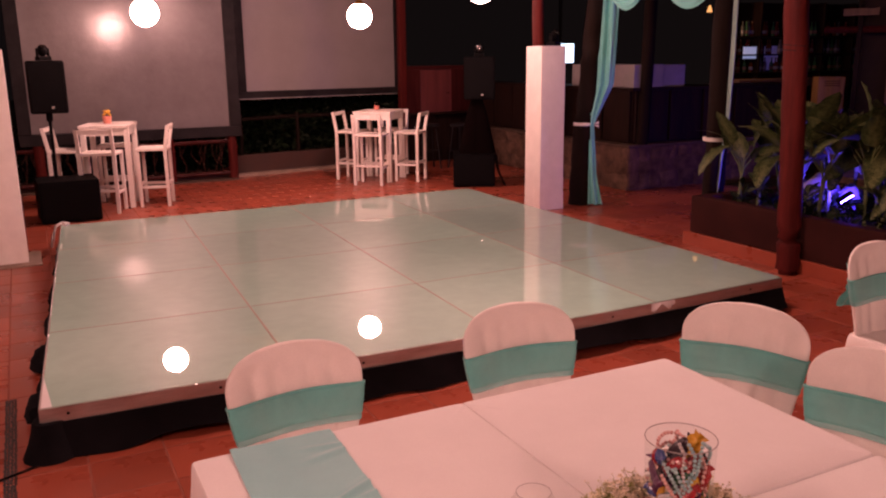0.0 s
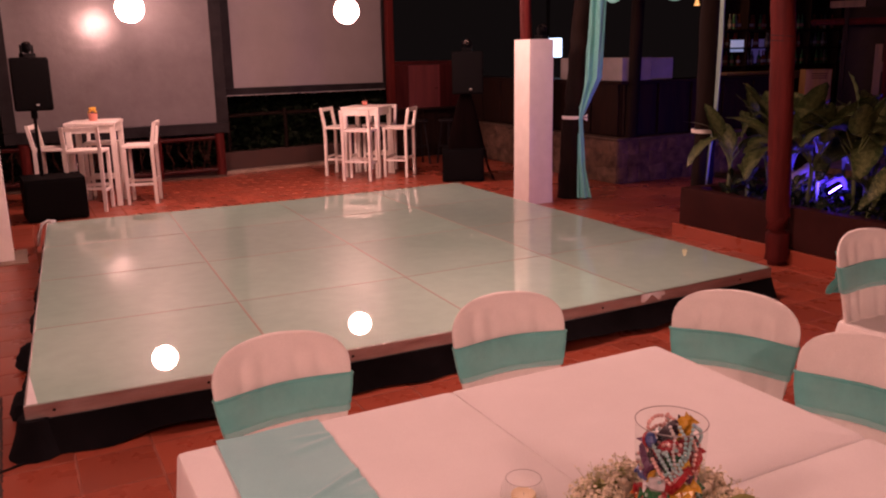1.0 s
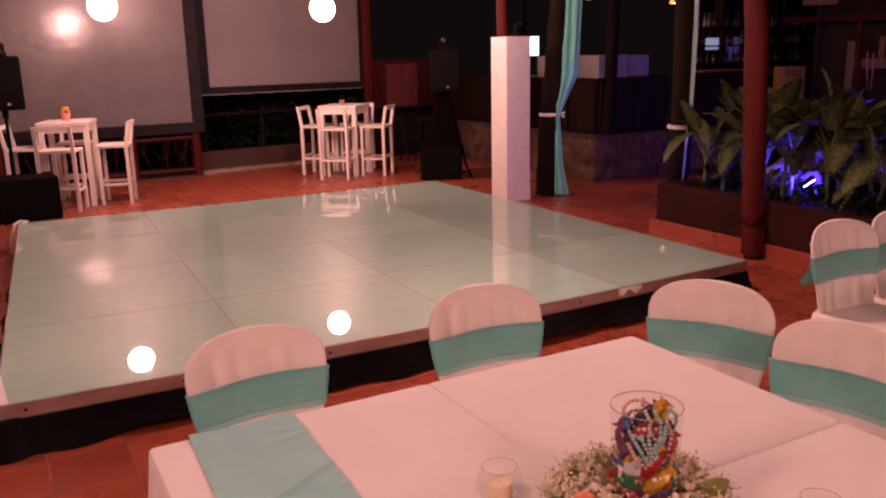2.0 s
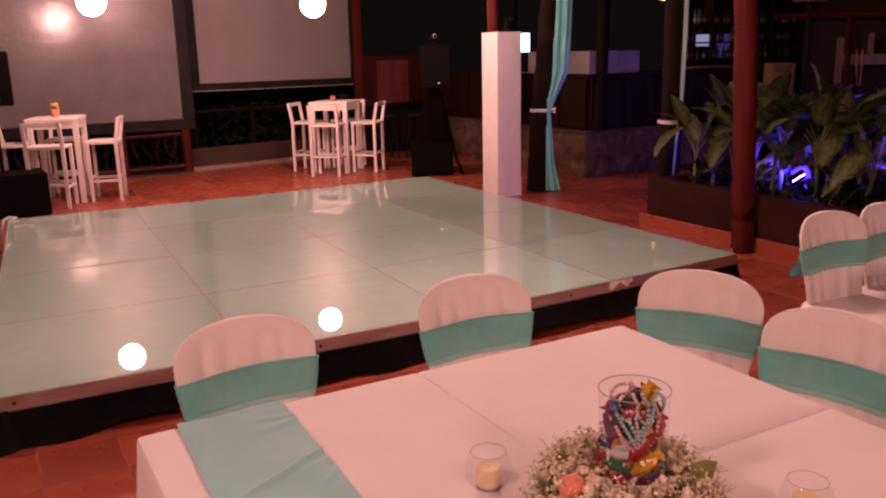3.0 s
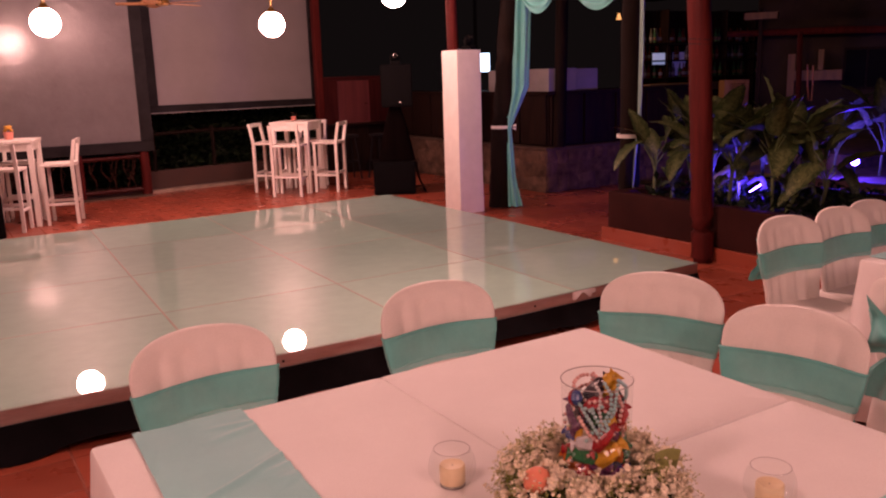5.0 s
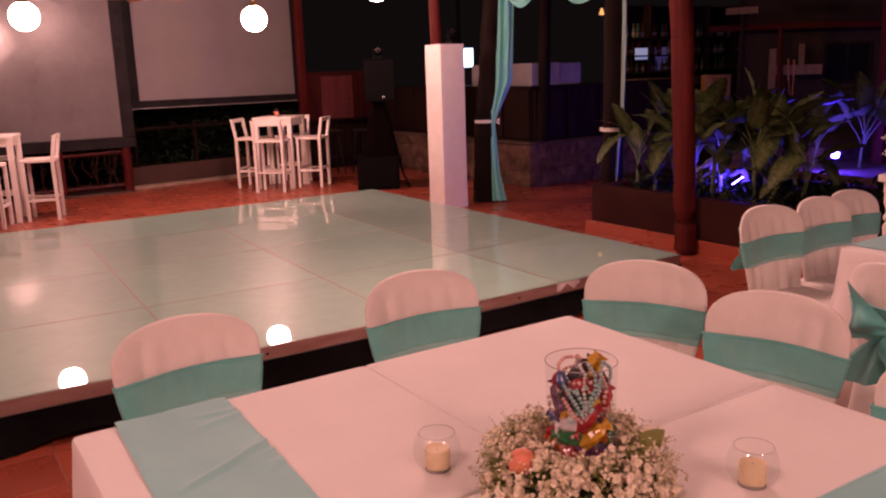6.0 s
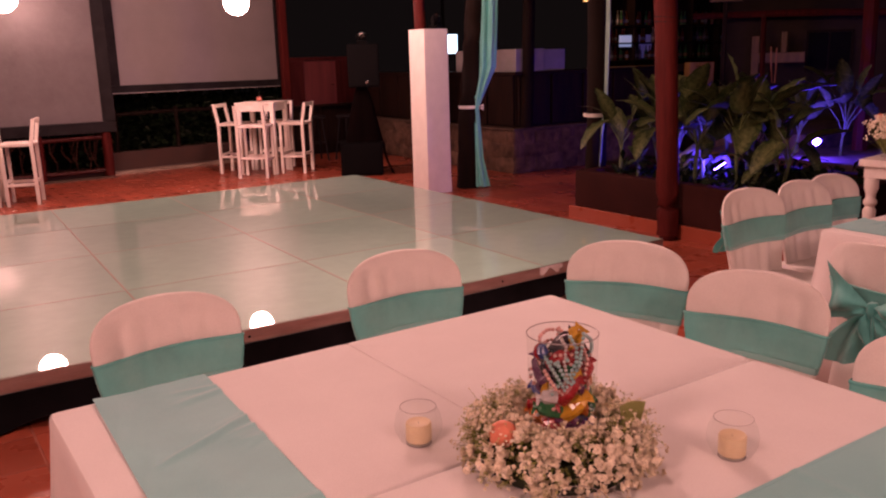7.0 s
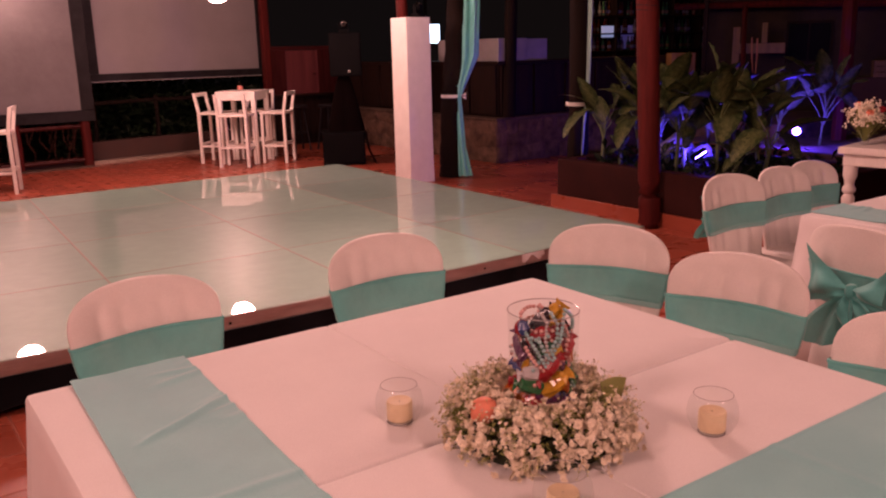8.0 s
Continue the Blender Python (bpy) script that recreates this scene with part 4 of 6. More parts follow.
for z in (1.86, 1.90):
    t = part("wire", lathe([(0.094 + 0.0045 * math.cos(a), 0.0045 * math.sin(a)) for a in [k * math.pi / 4 for k in range(9)]], 20), M["blackframe"], bpy.data.objects["timber_post"])
    t.matrix_parent_inverse = pose(5.684, 0.762, z, 4, 3, 0)

P1 = [(6.24, 4.40, 0), (6.27, 4.38, 1.0), (6.38, 4.31, 2.5), (6.42, 4.29, 3.69)]
P2 = [(6.31, 2.21, 0), (6.32, 2.20, 0.95), (6.325, 2.21, 2.3), (6.37, 2.18, 3.69)]
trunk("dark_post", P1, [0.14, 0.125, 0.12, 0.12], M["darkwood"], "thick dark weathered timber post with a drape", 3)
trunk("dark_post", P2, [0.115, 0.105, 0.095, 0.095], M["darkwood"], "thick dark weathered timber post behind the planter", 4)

RIGHT = Vector((0.80, -0.60, 0))
BACKW = Vector((0.60, 0.80, 0))


def drape(rows, label, seed, material):
    """Gathered cloth: rows of centre, width, height from the top down."""
    r = random.Random(seed)

    def f(u, v):
        t = v * (len(rows) - 1)
        i = min(int(t), len(rows) - 2)
        g = t - i
        g = g * g * (3 - 2 * g)
        c = Vector(rows[i][0]).lerp(Vector(rows[i + 1][0]), g)
        w = rows[i][1] * (1 - g) + rows[i + 1][1] * g
        d = 0.030 * min(w / 0.2, 1.2) * (math.sin(u * 13 + 2.6 * math.sin(v * 4 + 1)) + 0.5 * math.sin(u * 29 + 3 * math.sin(v * 3)) * sm(0.1, 0.5, abs(u - 0.4))) - 0.03 * math.sin(u * math.pi)
        return c + RIGHT * ((u - 0.5) * w) + BACKW * d
    return tagged(part("drape", sheet(44, 40, f, 0.003), material), label, "drape")


def beside(pts, z, off):
    for a, b in zip(pts, pts[1:]):
        if a[2] <= z <= b[2]:
            f = (z - a[2]) / (b[2] - a[2])
            p = Vector(a).lerp(Vector(b), f)
            return p + RIGHT * off - BACKW * 0.08
    return Vector(pts[-1])


drape([(beside(P1, z, o), w) for z, o, w in ((3.6, 0.14, 0.20), (2.6, 0.15, 0.20), (2.1, 0.17, 0.20), (1.5, 0.19, 0.22), (1.12, 0.11, 0.10), (1.0, 0.09, 0.06), (0.8, 0.11, 0.07), (0.4, 0.14, 0.10), (0.02, 0.20, 0.18))], "long turquoise drape tied back to the dark post", 1, M["drape"])
drape([(beside(P2, z, o), w) for z, o, w in ((3.6, 0.085, 0.04), (2.6, 0.085, 0.035), (1.9, 0.10, 0.045), (1.2, 0.085, 0.035), (1.0, 0.07, 0.03), (0.8, 0.05, 0.022), (0.3, 0.03, 0.02), (0.02, 0.01, 0.02))], "narrow turquoise drape tied to the dark post, paled for backlight", 2, M["backlitdrape"])


def tie(pts, z, label):
    c = beside(pts, z, 0.0) + BACKW * 0.08
    s = thing("drape_tie", Matrix.Translation(c), label, "ribbon")
    part("band", lathe([(0.128, -0.020), (0.132, -0.015), (0.132, 0.015), (0.128, 0.020), (0.124, 0.0), (0.128, -0.020)], 24), M["cover"], s)
    for k in (-1, 1):
        part("bow_loop", sheet(8, 6, lambda u, v: Vector((0, 0, 0)) + RIGHT * (0.12 + 0.06 * u) - BACKW * (0.10 + 0.02 * math.sin(3.1 * v)) + Vector((0, 0, k * 0.04 * u * (v - 0.2) + 0.01 * k)), 0.003), M["cover"], s)
    return s


tie(P1, 1.015, "white ribbon holding the drape to the post")
tie(P2, 1.0, "white ribbon round the dark post")


def swag(a, b, sag, label):
    a, b = Vector(a), Vector(b)

    def f(u, v):
        p = a.lerp(b, u)
        s = 4 * u * (1 - u)
        fold = 0.02 * math.sin(v * 19 + 3 * u)
        return p + Vector((fold * 0.8, fold, -s * sag * (0.35 + 0.65 * v) - 0.05 * v))
    return tagged(part("swag", sheet(30, 16, f, 0.003), M["drape"]), label, "drape", "swags between the posts")


swag((6.40, 4.20, 2.72), (6.40, 3.35, 2.80), 0.36, "turquoise swag hung between the dark posts")
swag((6.40, 3.33, 2.80), (6.40, 2.25, 2.76), 0.42, "turquoise swag hung between the dark posts")
tagged(part("tie_beam", tube([(6.42, 4.9, 2.86), (6.42, 3.3, 2.84), (6.40, 0.2, 2.86)], [0.07, 0.065, 0.07], 10), M["darkwood"]), "dark timber beam between the posts", "beam")

# ---- planter ----
planter = thing("planter", pose(5.83, 0, 0), "long maroon planter wall on a terracotta base", "planter")
part("base_course", box(-0.02, 0.13, -0.5, 2.06, -0.011, 0.125, 0.006), M["tile"], planter, "terracotta tiled base course")
part("front_wall", box(0.0, 0.12, -0.5, 1.99, 0.126, 0.49, 0.012), M["planterwall"], planter)
part("end_wall", box(0.122, 1.9, 1.87, 1.99, -0.011, 0.49, 0.012), M["planterwall"], planter)
part("end_wall", box(0.122, 1.9, -0.5, -0.38, -0.011, 0.49, 0.012), M["planterwall"], planter)
part("back_wall", box(1.78, 1.9, -0.378, 1.868, -0.011, 0.45, 0.012), M["planterwall"], planter)
part("soil", sheet(30, 60, lambda u, v: (0.12 + 1.66 * u, -0.38 + 2.25 * v, 0.40 + 0.05 * noise.noise(Vector((u * 9, v * 12, 0)))), 0.05), M["soil"], planter, "dark uneven soil")


def leaf_bm(length, width, bend, cup, seed):
    bm = bmesh.new()
    uvl = bm.loops.layers.uv.new("leaf")
    n, k = 10, 6
    g = []
    for i in range(n + 1):
        s = i / n
        w = width * (math.sin(math.pi * min(s ** 0.8, 1)) ** 0.55) * (1 - 0.22 * s) + 0.002
        row = []
        for j in range(k + 1):
            q = j / k * 2 - 1
            z = -bend * s * s * length + cup * w * q * q + 0.008 * math.sin(s * 26) * abs(q)
            row.append((bm.verts.new((q * w, s * length * (1 - 0.25 * bend * s), z)), (q, s)))
        g.append(row)
    for i in range(n):
        for j in range(k):
            qd = (g[i][j], g[i][j + 1], g[i + 1][j + 1], g[i + 1][j])
            f = bm.faces.new([v for v, _ in qd])
            for lp, (_, t) in zip(f.loops, qd):
                lp[uvl].uv = t
    return bm


LEAF_MESHES = []
for i, (ln, wd, bd, cp) in enumerate(((0.42, 0.118, 0.30, 0.18), (0.48, 0.128, 0.45, 0.16), (0.40, 0.110, 0.22, 0.25), (0.49, 0.122, 0.62, 0.14))):
    o = part("leaf", leaf_bm(ln, wd, bd, cp, i), M["leaf"])
    LEAF_MESHES.append(o.data)
    bpy.data.objects.remove(o)


def dumb_cane(place, height, count, seed, label):
    """Broad-leaved plant: a thick cane, long stalks, large leaves."""
    r = random.Random(seed)
    s = thing("broadleaf_plant", pose(*place), label, "plant", "planter plants")
    lean = Vector((r.uniform(-0.06, 0.06), r.uniform(-0.06, 0.06), 0))
    hub = height * 0.45
    part("cane", tube([(0, 0, -0.03), lean * 0.4 + Vector((0, 0, hub * 0.5)), lean + Vector((0, 0, hub))], [0.022, 0.018, 0.015], 8), M["stalk"], s)
    for k in range(count):
        a = k * 2.4 + r.uniform(-0.4, 0.4)
        z0 = hub * r.uniform(0.55, 1.0)
        base = lean * (z0 / hub) + Vector((0, 0, z0))
        out = Vector((math.cos(a), math.sin(a), 0))
        ln = height * r.uniform(0.28, 0.46)
        rise = r.uniform(1.3, 3.2)
        tip = base + (out + Vector((0, 0, rise))).normalized() * ln
        mid = base.lerp(tip, 0.5) - out * 0.03
        part("stalk", tube([base, mid, tip], [0.010, 0.008, 0.006], 6), M["stalk"], s)
        lf = new("leaf", r.choice(LEAF_MESHES))
        lf.parent = s
        pitch = r.uniform(40, 92) if k % 4 else r.uniform(-15, 30)
        sc = r.uniform(0.86, 1.12) * height / 0.85
        lf.matrix_local = Matrix.Translation(tip) @ pose(0, 0, 0, 0, 0, math.degrees(a) - 90) @ pose(0, 0, 0, pitch, r.uniform(-25, 25), 0) @ Matrix.Scale(min(sc, 1.2), 4)
    return s


PLANTS = ((6.25, 1.78, 0.80, 9), (6.50, 1.50, 0.92, 11), (6.22, 1.18, 0.90, 10), (6.58, 1.02, 1.0, 11), (6.36, 0.48, 0.98, 11), (6.72, 0.30, 0.78, 8), (6.42, 0.06, 0.72, 7), (6.95, 0.72, 0.95, 10),
          (6.85, 1.62, 0.90, 9), (6.18, 0.80, 0.82, 9), (6.45, 1.25, 0.95, 10), (6.70, 0.62, 1.0, 9), (7.10, 1.15, 0.92, 9))
for i, (x, y, h, n) in enumerate(PLANTS):
    dumb_cane((x, y, 0.41), h * 0.92, n - 2, 20 + i, "broad-leaved plant with pale-veined green leaves in the planter" if i % 3 else "tall broad-leaved plant with drooping speckled leaves")
dumb_cane((10.0, 1.64, 0.30), 0.95, 9, 77, "tall broad-leaved plant beside the garden flood lamp")
dumb_cane((9.9, 2.2, 0.30), 0.8, 8, 78, "broad-leaved plant in the dark garden bed")
for i, (x, y, h, n) in enumerate(((6.30, 1.02, 0.30, 7), (6.28, 1.56, 0.30, 7), (6.30, 0.30, 0.32, 7), (7.25, 0.80, 0.46, 7))):
    dumb_cane((x, y, 0.41), h, n, 60 + i, "low young broad-leaved plant beside the flood lamp")
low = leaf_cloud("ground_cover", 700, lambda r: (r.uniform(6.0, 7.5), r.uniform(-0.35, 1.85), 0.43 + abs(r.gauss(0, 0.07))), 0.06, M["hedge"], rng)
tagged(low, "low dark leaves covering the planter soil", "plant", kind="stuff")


def rock(place, w, d, h, seed):
    """A pale garden stone, bedded in the soil."""
    bm = bmesh.new()
    bmesh.ops.create_icosphere(bm, subdivisions=3, radius=1.0)
    for v in bm.verts:
        k = 1 + 0.22 * noise.noise(v.co * 1.3 + Vector((seed, 0, 0))) + 0.08 * noise.noise(v.co * 4 + Vector((0, seed, 0)))
        v.co = Vector((v.co.x * w * k, v.co.y * d * k, v.co.z * h * k))
    ob = part("garden_rock", bm, M["palerock"])
    ob.location = place
    return tagged(ob, "pale rounded garden rock in the planter soil", "rock", "rocks in the planter")


for i, (x, y, w, d, h) in enumerate(((6.98, 1.42, 0.16, 0.20, 0.22), (6.92, 1.06, 0.11, 0.12, 0.16), (6.98, 1.72, 0.11, 0.11, 0.17), (6.72, 1.60, 0.09, 0.10, 0.10))):
    rock((x, y, 0.47), w, d, h, 3 + 7 * i)


def led_flood(place, turn, label, tilt=0.0):
    s = thing("led_flood_lamp", pose(*place, 0, 0, turn), label, "flood lamp", "garden flood lamps")
    part("housing", box(-0.075, 0.075, -0.03, 0.03, 0.075, 0.145, 0.01), M["speaker"], s)
    if tilt:
        for k in range(6):
            part("led", lathe([(0, 0.004), (0.004, 0.0035), (0.0065, 0.0)], 10), M["ledlens"], s, "blue lit diode").matrix_parent_inverse = pose(-0.055 + 0.022 * k, -0.0305, 0.11, 90, 0, 0)
        s.matrix_world = s.matrix_world @ pose(0, 0, 0, 0, -tilt, 0)
    else:
        part("lens", lathe([(0, 0.012), (0.03, 0.010), (0.045, 0.0)], 18), M["ledlens"], s, "blue lit lens").matrix_parent_inverse = pose(0, -0.0305, 0.11, 90, 0, 0)
    part("bracket", box(-0.012, 0.012, -0.012, 0.012, -0.04, 0.074, 0.003), M["speaker"], s)
    return s


led_flood((6.60, 0.80, 0.47), -25, "small tilted flood lamp with blue diodes among the plants", 32)
led_flood((9.60, 1.72, 0.39), -60, "small flood lamp glowing blue in the garden")
spot_lamp("planter_glow", (6.58, 0.86, 0.60), (6.85, 1.40, 0.72), 34, LED_TINT, 0.05, 165)
point_lamp("garden_glow", (9.47, 1.66, 0.60), 40, LED_TINT, 0.06)

# low garden steps behind the planter
for i, (x0, x1, y0, y1, z) in enumerate(((8.6, 12.0, -1.5, 1.2, 0.10), (9.3, 12.0, 0.2, 3.4, 0.30), (10.2, 12.5, 2.2, 4.0, 0.50))):
    tagged(part("garden_step", box(x0, x1, y0, y1, -0.06, z, 0.02), M["stone"]), "broad low stone step in the garden", "step", "garden steps", "structure")

# ---- banquet tables ----
TABLE_Z = 0.782


def banquet_table(x0, y0, w, d, label):
    s = thing("banquet_table", pose(x0 + w / 2, y0 + d / 2, 0), label, "table", "banquet tables")
    part("tabletop", box(-w / 2 + 0.03, w / 2 - 0.03, -d / 2 + 0.03, d / 2 - 0.03, TABLE_Z - 0.045, TABLE_Z - 0.008, 0.006), M["whiteplastic"], s)
    for sx in (-1, 1):
        for sy in (-1, 1):
            part("leg", tube([(sx * (w / 2 - 0.09), sy * (d / 2 - 0.09), 0), (sx * (w / 2 - 0.11), sy * (d / 2 - 0.11), TABLE_Z - 0.046)], 0.02, 8), M["whiteplastic"], s)
    return s


def tablecloth(x0, y0, w, d, sides, seed, label):
    """One cloth over one table; it hangs to the floor on the open sides and is tucked short on the joined ones."""
    r = random.Random(seed)
    ph = [r.uniform(0, 6.28) for _ in range(4)]
    cx, cy = x0 + w / 2, y0 + d / 2
    n = 120
    rad = 0.03

    def ring(z, grow):
        pts = []
        for k in range(n):
            a = 2 * math.pi * k / n
            g4 = (k % (n // 4)) / (n // 4) * 2 - 1
            g4 = math.copysign(1 - (1 - abs(g4)) ** 1.6, g4)
            e0 = (1 - 0.010 * max(abs(g4) - 0.96, 0) / 0.04, g4 * 0.995)
            ex, ey = ((e0[0], e0[1]), (-e0[1], e0[0]), (-e0[0], -e0[1]), (e0[1], -e0[0]))[k // (n // 4)]
            hx = w / 2 - (0.0035 if ("e" if ex > 0 else "w") in sides else -0.0004)
            hy = d / 2 - (0.0035 if ("n" if ey > 0 else "s") in sides else 0.0050)
            gx = grow if ((ex > 0 and "e" in sides) or (ex < 0 and "w" in sides)) else 0
            gy = grow if ((ey > 0 and "n" in sides) or (ey < 0 and "s" in sides)) else 0
            fold = 1 + (0.35 * math.sin(9 * a + ph[0]) + 0.25 * math.sin(17 * a + ph[1])) if grow > 0 else 1
            pts.append((ex * (hx + gx * fold * abs(ex)), ey * (hy + gy * fold * abs(ey)), z))
        return pts

    def inset(z, by):
        pts = []
        for x, y, zz in ring(z, 0):
            bx = by if ("e" if x > 0 else "w") in sides else by * 0.2
            bz = by if ("n" if y > 0 else "s") in sides else by * 0.35
            pts.append((x * (1 - bx / (w / 2)), y * (1 - bz / (d / 2)), zz))
        return pts
    loops = [ring(0.03, 0.055), ring(0.2, 0.05), ring(0.42, 0.034), ring(0.62, 0.014), ring(TABLE_Z - 0.05, 0.003), ring(TABLE_Z - 0.012, 0), inset(TABLE_Z - 0.003, 0.005), inset(TABLE_Z, 0.016)]
    for f in (0.25, 0.5, 0.75, 0.97):
        loops.append([(x * (1 - f), y * (1 - f), TABLE_Z + 0.0012 * noise.noise(Vector((x * (1 - f) * 3 + seed, y * (1 - f) * 3, 0)))) for x, y, _ in inset(TABLE_Z, 0.016)])
    ob = part("tablecloth", loft(loops, cap_low=False), M["cloth"])
    ob.location = (cx, cy, 0)
    return tagged(ob, label, "tablecloth", "white tablecloths")


for bx, by, w in ((0.336, -1.935, 0.836), (3.685, -1.935, 0.826)):
    d = 0.84
    for i in range(2):
        for j in range(2):
            x0, y0 = bx + i * w, by - (j + 1) * d
            banquet_table(x0, y0, w, d, "square folding table hidden under a white cloth")
            tablecloth(x0, y0, w, d, ("w" if i == 0 else "e") + ("n" if j == 0 else "s"), int(bx * 10) + i * 2 + j, "white tablecloth hanging to the floor with soft folds")


def runner(f, nu, nv, label, across):
    """Satin strip with a narrow stitched hem along both long edges."""
    ob = tagged(part("table_runner", sheet(nu, nv, f, 0.0016), M["runner"]), label, "table runner", "turquoise table runners")
    for e0, e1 in ((0.0, 0.03), (0.97, 1.0)):
        def edge(u, v):
            p = f(e0 + (e1 - e0) * u, v) if across == "u" else f(u, e0 + (e1 - e0) * v)
            return (p[0], p[1], p[2] + 0.0004)
        part("stitched_hem", sheet(2 if across == "u" else nu, nv if across == "u" else 2, edge, 0.0012), M["runner"], ob, "narrow stitched hem")
    return ob


def run_a(u, v, ox, oy):
    """Along y: left edge slightly slanted; small creases across."""
    y = -0.002 - 1.66 * v
    x = 0.105 + 0.292 * u - 0.062 * v
    cr = 0.009 * (1 - 0.6 * sm(0.82, 1.0, u)) * math.exp(-((v - 0.30 + 0.09 * u) / 0.0065) ** 2) * sm(0.1, 0.4, u) + 0.006 * math.exp(-((v - 0.085 - 0.04 * (1 - u)) / 0.010) ** 2) * sm(0.45, 0.8, u) + 0.005 * math.exp(-((v - 0.045 - 0.02 * u) / 0.008) ** 2) * sm(0.5, 0.8, u) + 0.004 * math.exp(-((v - 0.47) / 0.009) ** 2)
    pucker = 1 - abs(noise.noise(Vector((v * 30 + u * 2.2, u * 1.2, 5 + ox)))) * 3.2
    ed = 0.0075 * sm(0.60, 1.0, u) * max(0, pucker) * sm(-0.25, 0.3, noise.noise(Vector((v * 7, 2, ox)))) + 0.0035 * sm(0.35, 0.0, u) * max(0, 1 - abs(noise.noise(Vector((v * 6 + u * 3, u * 2, 9 + ox)))) * 4) + 0.002 * noise.noise(Vector((u * 4, v * 14, ox)))
    return (ox + x, oy + y, TABLE_Z + 0.0045 + cr + ed + 0.0012 * noise.noise(Vector((u * 3, v * 9, 3 + ox))))


runner(lambda u, v: run_a(u, v, 0.342, -1.935), 36, 280, "turquoise satin runner with pressed creases across the tables", "u")
runner(lambda u, v: run_a(u, v, 3.66, -1.935), 36, 280, "turquoise satin runner lying across the far tables", "u")


def run_b(u, v):
    x = 0.95 + 1.02 * u
    y = -3.225 - 0.31 * v + 0.06 * (1 - u) * 0.3
    cr = 0.003 * math.exp(-((u - 0.55) / 0.01) ** 2)
    return (x, y, TABLE_Z + 0.0065 + cr + 0.0015 * noise.noise(Vector((u * 8, v * 3, 8))))


runner(run_b, 90, 20, "second turquoise runner along the near table edge", "v")


# ---- covered chairs: the sitter looks towards -y ----
def back_ring(z, grow=0.0, n=128):
    """Cross-section of the covered backrest at height z."""
    top, seat = 0.903, 0.44
    t = (z - seat) / (top - seat)
    w = 0.190 + 0.047 * sm(0.0, 0.75, t)
    if z > 0.775:
        q = (z - 0.775) / (top - 0.775)
        w *= 0.06 + 0.94 * max(1 - q ** 2.6, 0.0) ** (1 / 2.4)
    dep = 0.028 * max(1 - max(t - 0.75, 0) / 0.25 * 0.55, 0.3)
    y0 = 0.185 + 0.085 * t
    pts = []
    for k in range(n):
        a = 2 * math.pi * k / n
        ex = math.copysign(abs(math.cos(a)) ** 0.8, math.cos(a))
        x = (w + grow) * ex
        y = y0 + (dep + grow) * math.copysign(abs(math.sin(a)) ** 0.7, math.sin(a)) - 0.055 * (x / 0.24) ** 2
        pts.append((x, y, z))
    return pts


